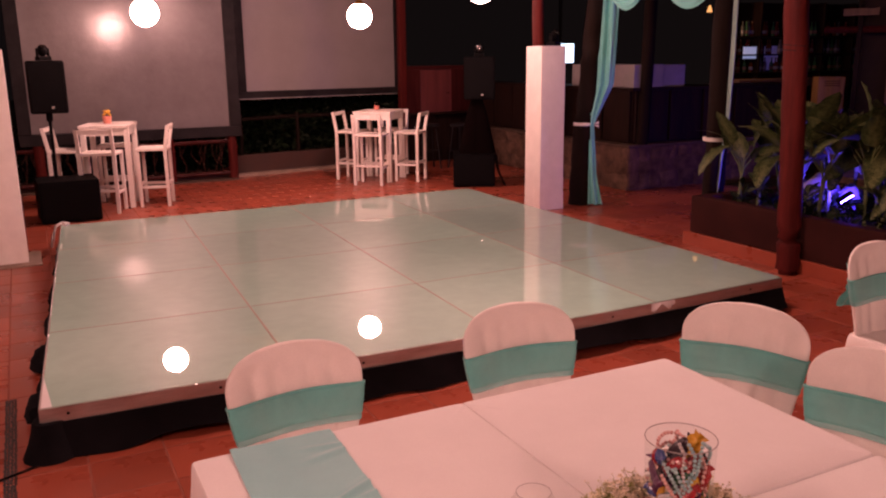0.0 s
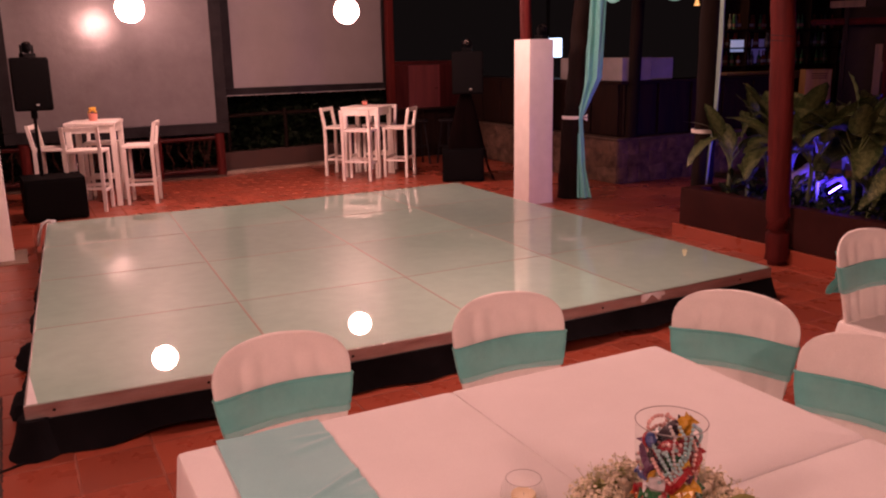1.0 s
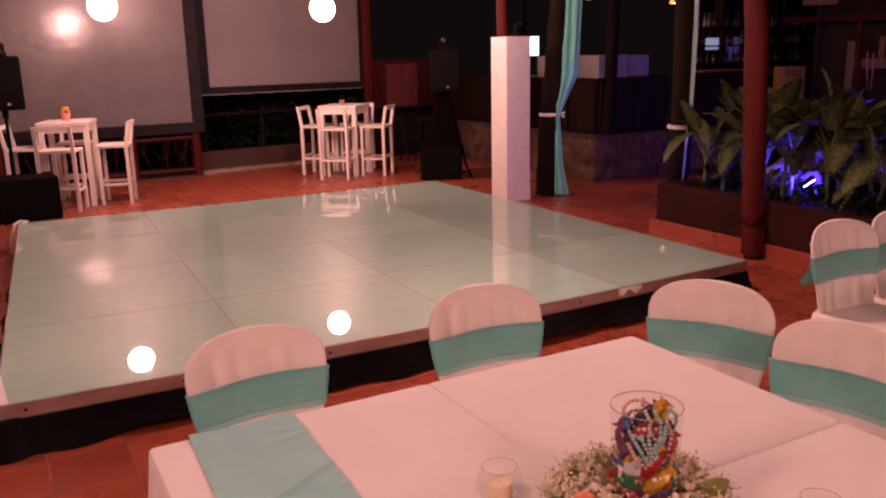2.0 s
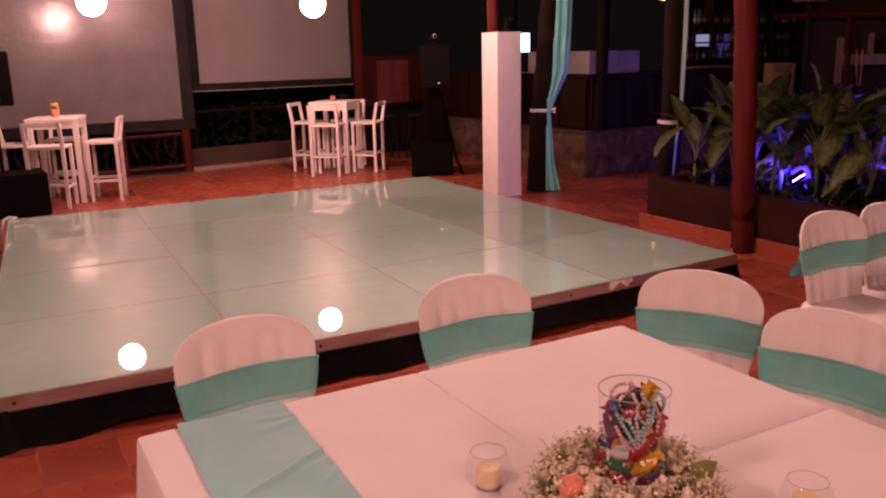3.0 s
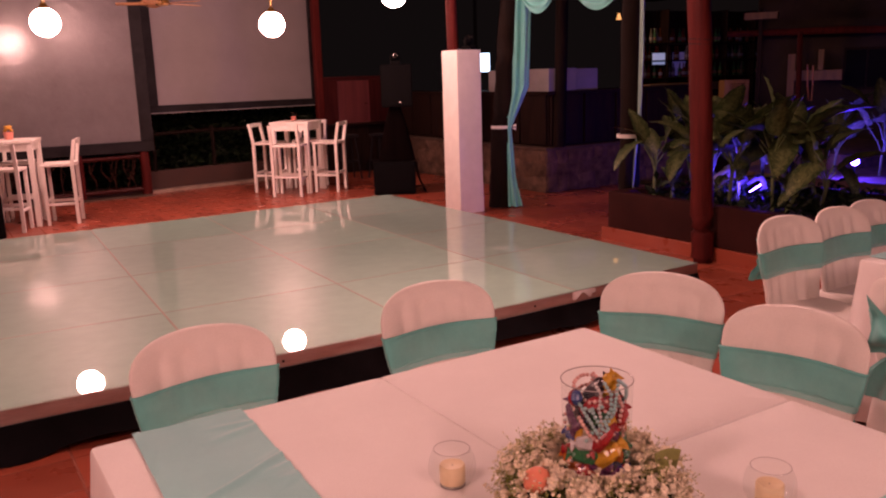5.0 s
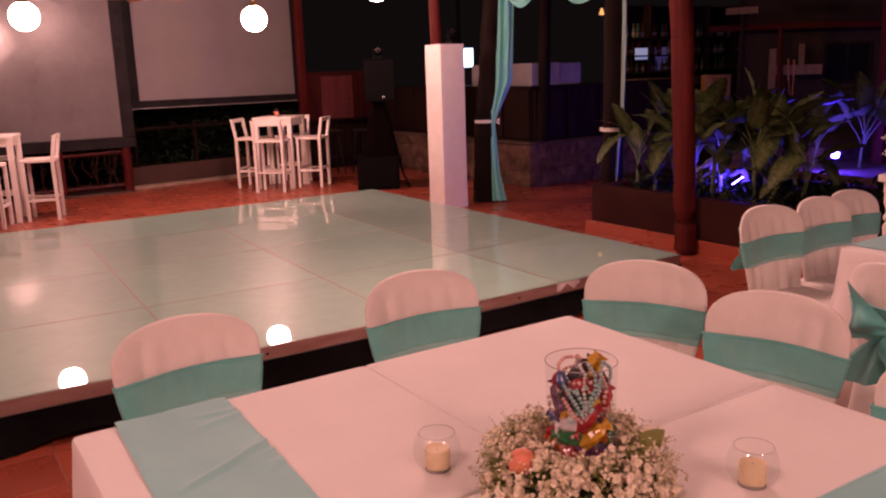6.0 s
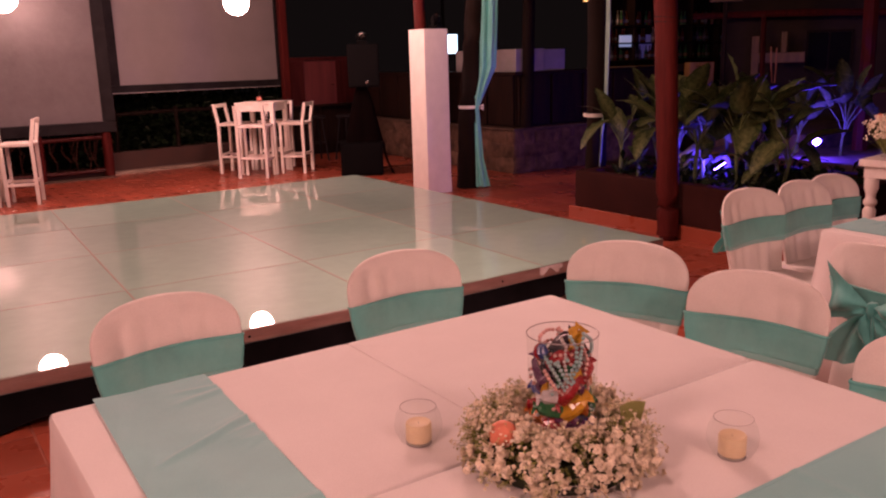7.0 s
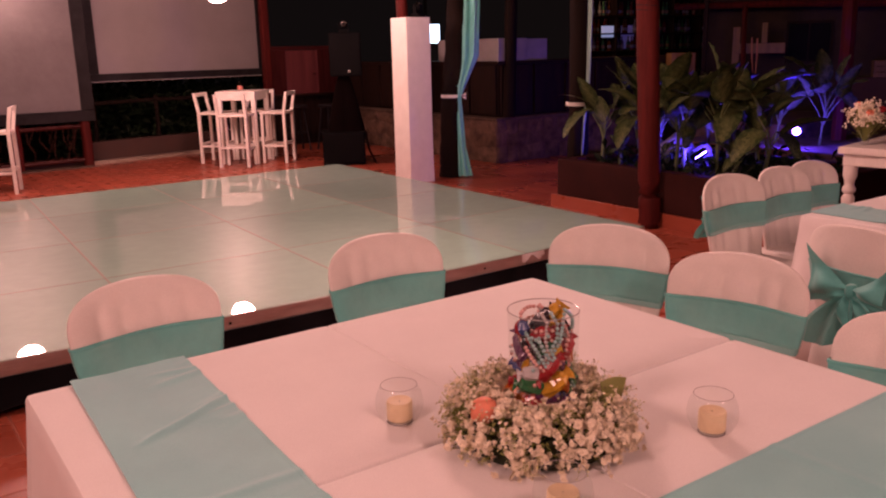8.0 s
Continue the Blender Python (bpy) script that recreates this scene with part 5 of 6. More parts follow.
def covered_chair(m, label):
    s = thing("banquet_chair", m, label, "chair", "covered banquet chairs")
    zs = [0.44 + 0.018 * k for k in range(20)] + [0.80, 0.82, 0.84, 0.858, 0.868, 0.878, 0.887, 0.894, 0.899, 0.9025]
    bm = loft([back_ring(z) for z in zs])
    for v in bm.verts:
        x, z = v.co.x, v.co.z
        inner = sm(0.0, 0.05, 0.20 - abs(x)) * sm(0.0, 0.04, 0.875 - z)
        slots = sum(math.exp(-((x - c) / 0.020) ** 2) for c in (-0.135, -0.06, 0.06, 0.135)) * sm(0.87, 0.80, z)
        v.co.y += (0.006 * inner + 0.010 * inner * slots) * (1 if v.co.y < 0.20 + 0.085 * (z - 0.44) / 0.463 - 0.055 * (x / 0.24) ** 2 else 0.3) + 0.003 * noise.noise(v.co * 9)
    part("back_cover", bm, M["cover"], s, "white stretch cloth over a rounded back")

    def skirt(z, t):
        pts = []
        for k in range(72):
            a = 2 * math.pi * k / 72
            c, n = math.cos(a), math.sin(a)
            q = (abs(c) ** 6 + abs(n) ** 6) ** (-1 / 6)
            f = 1 + t * (0.035 * math.sin(11 * a) + 0.03 * math.sin(19 * a + 1)) + 0.06 * t
            pts.append((c * q * 0.215 * f, 0.0 + n * q * 0.225 * f, z))
        return pts
    part("seat_cover", loft([skirt(0.008, 1.0), skirt(0.12, 0.9), skirt(0.28, 0.6), skirt(0.40, 0.2), skirt(0.445, 0.0), [(x * 0.95, y * 0.95, 0.462) for x, y, _ in skirt(0, 0)], [(x * 0.6, y * 0.6, 0.458) for x, y, _ in skirt(0, 0)]], cap_low=False), M["cover"], s, "white skirted seat cover")

    def sash_loop(z, g):
        return [(x * 0.977, y, zz + 0.003 * math.sin(x * 9 + 1)) for x, y, zz in back_ring(z, g + 0.004, 128)]
    bm = loft([sash_loop(z, g) for z, g in ((0.636, 0.004), (0.641, 0.007), (0.652, 0.0065), (0.664, 0.0062), (0.676, 0.0072), (0.688, 0.0065), (0.700, 0.0075), (0.712, 0.0062), (0.724, 0.007), (0.736, 0.0066), (0.744, 0.007), (0.748, 0.004))], False, False)
    for v in bm.verts:
        a = math.atan2(v.co.y - 0.24, v.co.x)
        v.co.y += 0.0022 * noise.noise(Vector((a * 2.2, v.co.z * 60, 1.0))) * (1 if v.co.y > 0.24 else -1)
        v.co.z += 0.0035 * noise.noise(Vector((a * 1.7, 4.0, 2.0)))
    sash = part("sash", bm, M["sash"], s, "turquoise organza sash round the back")
    part("sash_hem", loft([sash_loop(z, g) for z, g in ((0.616, 0.005), (0.622, 0.0062), (0.630, 0.0058), (0.639, 0.0045))], False, False), M["thinsash"], sash, "single see-through layer below the sash")
    part("sash_edge", loft([sash_loop(z, g) for z, g in ((0.738, 0.0072), (0.741, 0.0088), (0.747, 0.0088), (0.750, 0.0050))], False, False), M["sash"], sash, "doubled upper hem of the sash")
    yb = 0.275
    for sx in (-1, 1):
        big = 1.0 if sx > 0 else 0.72

        def loop(u, v):
            q = v - 0.5
            return (sx * (0.012 + 0.165 * big * u * (1 - 0.12 * math.sin(math.pi * v))), yb + 0.022 + 0.030 * math.sin(math.pi * v) * math.sin(math.pi * min(u * 1.1, 1)) + 0.009 * math.sin(9 * v + 5 * u), 0.69 + q * (0.034 + 0.125 * big * u) + (0.045 * u * u * max(q, 0) * 2 + 0.012 * u) * big + 0.006 * math.sin(13 * v) * u)
        part("bow_loop", sheet(14, 16, loop, 0.0015), M["sash"], sash, "organza bow loop")
        part("bow_tail", sheet(12, 18, lambda u, v: (sx * (0.008 + 0.085 * v * big) + (u - 0.5) * (0.034 + 0.15 * math.sin(math.pi * 0.62 * v)), yb + 0.020 + 0.04 * v * (1 - 0.4 * v) + 0.010 * math.sin(u * 14 + 3 * v), 0.685 - 0.185 * v * big * (1 - 0.5 * (u - 0.5) ** 2) - 0.02 * v * u * sx), 0.0015), M["sash"], sash, "hanging organza bow tail")
    part("bow_knot", lathe([(0, -0.03), (0.018, -0.024), (0.024, 0), (0.018, 0.024), (0, 0.03)], 12), M["sash"], sash).matrix_parent_inverse = pose(0, yb + 0.015, 0.69, 0, 12, 0)
    return s


CHAIRS = (
    (0.765, -1.735, 2, 1.0), (1.62, -1.745, -4, 1.012),
    (2.215, -2.03, -62, 1.0), (2.205, -2.55, -76, 0.99), (2.03, -3.21, -84, 0.98),
    (3.808, -1.68, -4, 1.0), (4.32, -1.65, -2, 0.985), (4.77, -1.56, -2, 0.965),
    (3.11, -2.69, 86, 1.06),
)
first_chair = None
for x, y, turn, k in CHAIRS:
    m = pose(x, y, 0, 0, 0, turn)
    if first_chair is None:
        first_chair = covered_chair(m, "banquet chair in a white cover with a turquoise sash")
    else:
        c = copy_thing(first_chair, m)
        if k != 1.0:
            c.scale = (1, 1, k)

# ---- centrepiece ----
CX, CY = 1.19, -2.886
wreath = thing("flower_wreath", pose(CX - 0.010, CY, TABLE_Z + 0.002), "round wreath of tiny white flowers round a vase", "flower wreath")
rf = random.Random(42)
part("foam_ring", lathe([(0.078, 0.0), (0.155, 0.0), (0.168, 0.03), (0.152, 0.062), (0.12, 0.074), (0.085, 0.066), (0.078, 0.05), (0.078, 0.0)], 32), M["foam"], wreath, "green foam ring")
verts, faces, sverts, sfaces = [], [], [], []


PHI = (1 + 5 ** 0.5) / 2
ICO = [Vector(p).normalized() for p in ((-1, PHI, 0), (1, PHI, 0), (-1, -PHI, 0), (1, -PHI, 0), (0, -1, PHI), (0, 1, PHI), (0, -1, -PHI), (0, 1, -PHI), (PHI, 0, -1), (PHI, 0, 1), (-PHI, 0, -1), (-PHI, 0, 1))]
ICO_F = ((0, 11, 5), (0, 5, 1), (0, 1, 7), (0, 7, 10), (0, 10, 11), (1, 5, 9), (5, 11, 4), (11, 10, 2), (10, 7, 6), (7, 1, 8), (3, 9, 4), (3, 4, 2), (3, 2, 6), (3, 6, 8), (3, 8, 9), (4, 9, 5), (2, 4, 11), (6, 2, 10), (8, 6, 7), (9, 8, 1))


def add_flower(c, axis, size, rnd):
    """A crumpled double blossom."""
    b = len(verts)
    flat = axis * 0.35
    for p in ICO:
        q = p * size * rnd.uniform(0.7, 1.25)
        verts.append(c + q - flat * q.dot(axis))
    faces.extend((b + x, b + y, b + z) for x, y, z in ICO_F)


def add_stem(a, b, r):
    d = (b - a).normalized()
    s = d.cross(Vector((0.3, 0.2, 1))).normalized() * r
    t = d.cross(s).normalized() * r
    i = len(sverts)
    for p in (a, b):
        sverts.extend((p + s, p - 0.5 * s + 0.87 * t, p - 0.5 * s - 0.87 * t))
    for k in range(3):
        sfaces.append((i + k, i + (k + 1) % 3, i + 3 + (k + 1) % 3, i + 3 + k))


BUD_AT = Vector((-0.150, 0.0, 0.098))
LEAF_AT = Vector((0.100, -0.110, 0.105))
bverts, bfaces = [], []


def add_puff(c, axis, size, rnd):
    """A tiny double blossom of separate crumpled petals."""
    side = axis.cross(Vector((0.31, 0.53, 0.79))).normalized()
    other = axis.cross(side)
    for layer, (n, lift, wide) in enumerate(((6, 0.15, 1.0), (5, 0.55, 0.72), (3, 0.85, 0.40))):
        for k in range(n):
            a = 2 * math.pi * (k + 0.5 * layer) / n + rnd.uniform(-0.3, 0.3)
            d = side * math.cos(a) + other * math.sin(a)
            e = axis.cross(d)
            s = size * rnd.uniform(0.8, 1.25)
            hgt = lift + rnd.uniform(-0.2, 0.25)
            i = len(verts)
            verts.extend((c + axis * s * 0.1 * layer, c + (d * 0.6 * wide + e * 0.55 * wide + axis * hgt * 0.55) * s, c + (d * wide + axis * hgt) * s, c + (d * 0.6 * wide - e * 0.55 * wide + axis * hgt * 0.45) * s))
            faces.append((i, i + 1, i + 2, i + 3))


def add_bud(c, size, rnd):
    i = len(bverts)
    q = [Vector((0, 0, 1)), Vector((0, 0, -1)), Vector((1, 0, 0)), Vector((0, 1, 0)), Vector((-1, 0, 0)), Vector((0, -1, 0))]
    bverts.extend(c + p * size * rnd.uniform(0.8, 1.2) for p in q)
    for x, y in ((2, 3), (3, 4), (4, 5), (5, 2)):
        bfaces.extend(((i, i + x, i + y), (i + 1, i + y, i + x)))


for _ in range(1450):
    a = rf.uniform(0, 2 * math.pi)
    tilt = rf.uniform(-0.95, 2.05)
    ringr = 0.125 + 0.008 * math.sin(3 * a)
    ax = Vector((math.cos(a) * math.sin(tilt), math.sin(a) * math.sin(tilt), math.cos(tilt))).normalized()
    core = Vector((ringr * math.cos(a), ringr * math.sin(a), 0.036))
    tip = core + ax * 0.066 * rf.uniform(0.78, 1.16)
    if tip.xy.length < 0.080:
        tip.xy = tip.xy.normalized() * 0.080
    if noise.noise(tip * 24 + Vector((3, 7, 1))) < -0.13 or (tip - BUD_AT).length < 0.030 or (tip - LEAF_AT).length < 0.022:
        continue
    tip.z = max(tip.z, 0.012)
    add_stem(core + ax * 0.02, tip, 0.0009)
    fresh = noise.noise(tip * 11 + Vector((1, 2, 9))) > 0.25 + 1.6 * tip.x - 1.6 * tip.y
    for _ in range(rf.randint(2, 5)):
        p = tip + Vector((rf.gauss(0, 1), rf.gauss(0, 1), rf.gauss(0, 1))) * 0.0105
        p.z = max(p.z, 0.008)
        if fresh and rf.random() < 0.6:
            add_stem(tip - ax * 0.01, p, 0.0004)
            add_bud(p, rf.uniform(0.0018, 0.0034), rf)
            continue
        out = (ax + Vector((rf.gauss(0, 1), rf.gauss(0, 1), rf.gauss(0, 1))) * 0.45).normalized()
        add_puff(p, out, rf.choice((0.0048, 0.0064, 0.0084)) * rf.uniform(0.9, 1.15), rf)
for _ in range(220):
    a = rf.uniform(0, 2 * math.pi)
    tilt = rf.uniform(-0.3, 1.7)
    ax = Vector((math.cos(a) * math.sin(tilt), math.sin(a) * math.sin(tilt), math.cos(tilt)))
    tip = Vector((0.128 * math.cos(a), 0.128 * math.sin(a), 0.04)) + ax * rf.uniform(0.066, 0.090)
    tip.z = max(tip.z, 0.02)
    add_stem(tip - ax * 0.025, tip, 0.0004)
    for _ in range(5):
        p = tip + Vector((rf.gauss(0, 1), rf.gauss(0, 1), rf.gauss(0, 1))) * 0.010
        p.z = max(p.z, 0.008)
        add_stem(tip - ax * 0.005, p, 0.0003)
        if rf.random() < 0.55:
            add_bud(p, rf.uniform(0.0014, 0.0026), rf)
        else:
            add_puff(p, ax, rf.uniform(0.0026, 0.0044), rf)


def raw(name, vs, fs, material, parent, label):
    me = bpy.data.meshes.new(name)
    me.from_pydata([tuple(v) for v in vs], [], fs)
    me.materials.append(material)
    ob = new(name, me)
    ob.parent = parent
    ob["label"], ob["kind"] = label, "stuff"
    return ob


raw("blossoms", verts, faces, M["petal"], wreath, "clusters of tiny white blossoms")
raw("unopened_bud", bverts, bfaces, M["bud"], wreath, "tiny yellow-green unopened buds")
raw("stem_tuft", sverts, sfaces, M["stem"], wreath, "fine green flower stems")
gl = bmesh.new()
for _ in range(1400):
    a, tilt = rf.uniform(0, 6.28), rf.uniform(-0.2, 1.7)
    ax = Vector((math.cos(a) * math.sin(tilt), math.sin(a) * math.sin(tilt), math.cos(tilt)))
    c = Vector((0.126 * math.cos(a), 0.126 * math.sin(a), 0.04)) + ax * rf.uniform(0.040, 0.060)
    e = Euler((rf.uniform(0, 6), rf.uniform(0, 6), rf.uniform(0, 6))).to_matrix()
    c.z = max(c.z, 0.02)
    gl.faces.new([gl.verts.new(c + e @ Vector(p) * 0.0075) for p in ((0, -1, 0), (0.35, 0, 0.1), (0, 1, 0), (-0.35, 0, 0.1))])
fl = part("foliage", gl, M["stem"], wreath, "small green leaves between the blossoms", smooth=False)
fl["kind"] = "stuff"

bud = part("rose_bud", lathe([(0, -0.024), (0.014, -0.020), (0.022, -0.006), (0.0235, 0.006), (0.019, 0.018), (0.010, 0.025), (0.003, 0.027), (0, 0.0265)], 20), M["rose"], wreath, "coral artificial rose bud")
for v in bud.data.vertices:
    an = math.atan2(v.co.y, v.co.x)
    k = 1 + 0.06 * math.cos(3 * an + v.co.z * 60)
    v.co.x *= k
    v.co.y *= k
bud.matrix_parent_inverse = Matrix.Translation(BUD_AT) @ pose(0, 0, 0, 38, -12, 20) @ Matrix.Scale(1.14, 4)
green = part("leaf", sheet(8, 6, lambda u, v: ((u - 0.5) * 0.042 * (0.75 + 0.5 * v), 0.012 * math.sin(3 * u), 0.058 * v + 0.012 * (u - 0.5)), 0.001), plain("olive_ribbon", (0.30, 0.32, 0.11), 0.5), wreath, "olive green leaf standing up at the rim")
green.matrix_parent_inverse = pose(0.092, -0.118, 0.085, 10, 0, -42)
vase = thing("glass_vase", pose(CX, CY, TABLE_Z + 0.002), "clear cylinder vase filled with beads and sweets", "vase")
part("glass", lathe([(0, 0.0005), (0.064, 0.0005), (0.066, 0.004), (0.0735, 0.276)], 48), M["glass"], vase)


part("rim", lathe([(0.0735 + 0.0011 * math.cos(a), 0.2765 + 0.0011 * math.sin(a)) for a in [k * math.pi / 4 for k in range(9)]], 48), M["rim"], vase, "thin glass rim")


def necklace(material, seed, loops, r_bead, label):
    """A string of beads heaped in the vase."""
    r = random.Random(seed)
    bm = bmesh.new()
    ph = [r.uniform(0, 6.28) for _ in range(5)]
    n = int(loops * 30)
    for k in range(n):
        s = k / n
        a = s * loops * 2 * math.pi + ph[0]
        rad = 0.045 + 0.014 * math.sin(2.3 * a + ph[1])
        z = 0.175 + 0.075 * math.sin(0.73 * a + ph[2]) + 0.025 * math.sin(1.9 * a + ph[3])
        mt = Matrix.Translation((rad * math.cos(a + 0.5 * math.sin(3 * a)), rad * math.sin(a), z))
        bmesh.ops.create_icosphere(bm, subdivisions=1, radius=r_bead, matrix=mt)
    ob = part("bead_necklace", bm, material)
    ob.matrix_world = pose(CX, CY, TABLE_Z + 0.002)
    return tagged(ob, label, "necklace", "bead necklaces in the vase")


pearl_a, pearl_b, pearl_c = plain("pale_blue_pearl", (0.36, 0.56, 0.56), 0.18), plain("pink_pearl", (0.72, 0.42, 0.38), 0.18), plain("silver_pearl", (0.60, 0.58, 0.56), 0.15)
FRONT = math.radians(-132.5)


def bead_string(material, way, r_bead, label):
    """Beads lying along the inside of the glass: way holds (degrees round, height, depth from the axis)."""
    bm = bmesh.new()
    pts = []
    for (a0, z0, d0), (a1, z1, d1) in zip(way, way[1:]):
        for k in range(12):
            f = k / 12
            a = math.radians(a0 + (a1 - a0) * f) + FRONT
            d = d0 + (d1 - d0) * f
            pts.append(Vector((d * math.cos(a), d * math.sin(a), z0 + (z1 - z0) * f)))
    last = None
    for p in pts:
        if last is None or (p - last).length > 1.75 * r_bead:
            if last is not None:
                gap = (p - last).length
                n = int(gap / (1.9 * r_bead))
                for q in range(1, n):
                    bmesh.ops.create_icosphere(bm, subdivisions=2, radius=r_bead, matrix=Matrix.Translation(last.lerp(p, q / n)))
            bmesh.ops.create_icosphere(bm, subdivisions=2, radius=r_bead, matrix=Matrix.Translation(p))
            last = p
    ob = part("bead_necklace", bm, material)
    ob.matrix_world = pose(CX, CY, TABLE_Z + 0.002)
    return tagged(ob, label, "necklace", "bead necklaces in the vase")


bead_string(pearl_a, ((-36, 0.245, 0.062), (-10, 0.205, 0.062), (5, 0.175, 0.061), (18, 0.20, 0.060), (32, 0.225, 0.062), (36, 0.255, 0.064), (44, 0.29, 0.060), (70, 0.27, 0.060), (110, 0.22, 0.058)), 0.0042, "string of pale blue pearly beads in the vase")
bead_string(pearl_b, ((-55, 0.225, 0.052), (-65, 0.25, 0.050), (-85, 0.268, 0.046), (-120, 0.276, 0.036), (-170, 0.274, 0.024), (-220, 0.262, 0.020), (-330, 0.262, 0.030), (10, 0.24, 0.048), (22, 0.222, 0.058)), 0.0042, "string of pink pearly beads arching over the vase")
bead_string(pearl_b, ((-49, 0.232, 0.062), (-30, 0.205, 0.062), (-12, 0.178, 0.062), (4, 0.165, 0.061), (25, 0.17, 0.060), (45, 0.19, 0.062), (60, 0.22, 0.063), (56, 0.165, 0.060), (40, 0.155, 0.058)), 0.0046, "second string of pink beads against the glass")
bead_string(pearl_c, ((-5, 0.275, 0.030), (10, 0.262, 0.045), (4, 0.235, 0.058), (10, 0.20, 0.060), (2, 0.185, 0.056), (50, 0.235, 0.055), (80, 0.20, 0.058), (140, 0.16, 0.056), (200, 0.2, 0.05)), 0.0040, "string of silvery beads in the vase")
bead_string(pearl_b, ((42, 0.265, 0.058), (52, 0.235, 0.063), (46, 0.205, 0.063), (58, 0.18, 0.063), (48, 0.155, 0.063), (66, 0.14, 0.062)), 0.0044, "string of pink beads hanging inside the glass")
bead_string(pearl_a, ((20, 0.282, 0.045), (30, 0.262, 0.056), (26, 0.235, 0.063), (14, 0.21, 0.063), (24, 0.185, 0.063), (8, 0.195, 0.063), (-8, 0.23, 0.062), (-24, 0.235, 0.063)), 0.0044, "looped string of pale blue beads against the glass")
necklace(pearl_a, 9, 2.4, 0.0046, "second string of pale blue beads in the vase")
necklace(pearl_b, 12, 2.2, 0.0046, "third string of pink beads in the vase")
necklace(pearl_c, 4, 2.0, 0.0046, "second string of silvery beads in the vase")

WRAPS = {"yellow": (0.75, 0.42, 0.04), "red": (0.42, 0.02, 0.03), "blue": (0.05, 0.08, 0.32), "green": (0.04, 0.20, 0.08), "dark brown": (0.035, 0.02, 0.03), "white": (0.75, 0.75, 0.76), "orange": (0.70, 0.20, 0.03), "purple": (0.16, 0.04, 0.14)}
wrap_mats = {k: plain(k.replace(" ", "_") + "_wrapper", tuple(0.75 * v for v in c), 0.2) for k, c in WRAPS.items()}


def sweet(kind, place, rot, size):
    s = thing("wrapped_sweet", pose(CX + place[0], CY + place[1], TABLE_Z + 0.002 + place[2], *rot), kind + " wrapped sweet inside the glass vase", "sweet", "sweets in the vase")
    bm = loft([[(x, w * math.cos(a), h * math.sin(a)) for a in [k * math.pi / 5 for k in range(10)]] for x, w, h in ((-size, size * 0.42, 0.003), (-size * 0.72, size * 0.16, 0.004), (-size * 0.55, size * 0.40, size * 0.26), (0, size * 0.47, size * 0.32), (size * 0.55, size * 0.40, size * 0.26), (size * 0.72, size * 0.16, 0.004), (size, size * 0.42, 0.003))])
    for v in bm.verts:
        v.co += Vector((noise.noise(v.co * 90), noise.noise(v.co * 90 + Vector((5, 1, 2))), noise.noise(v.co * 90 + Vector((9, 4, 7))))) * size * 0.14
    part("wrapper", bm, wrap_mats[kind], s, smooth=False)
    return s


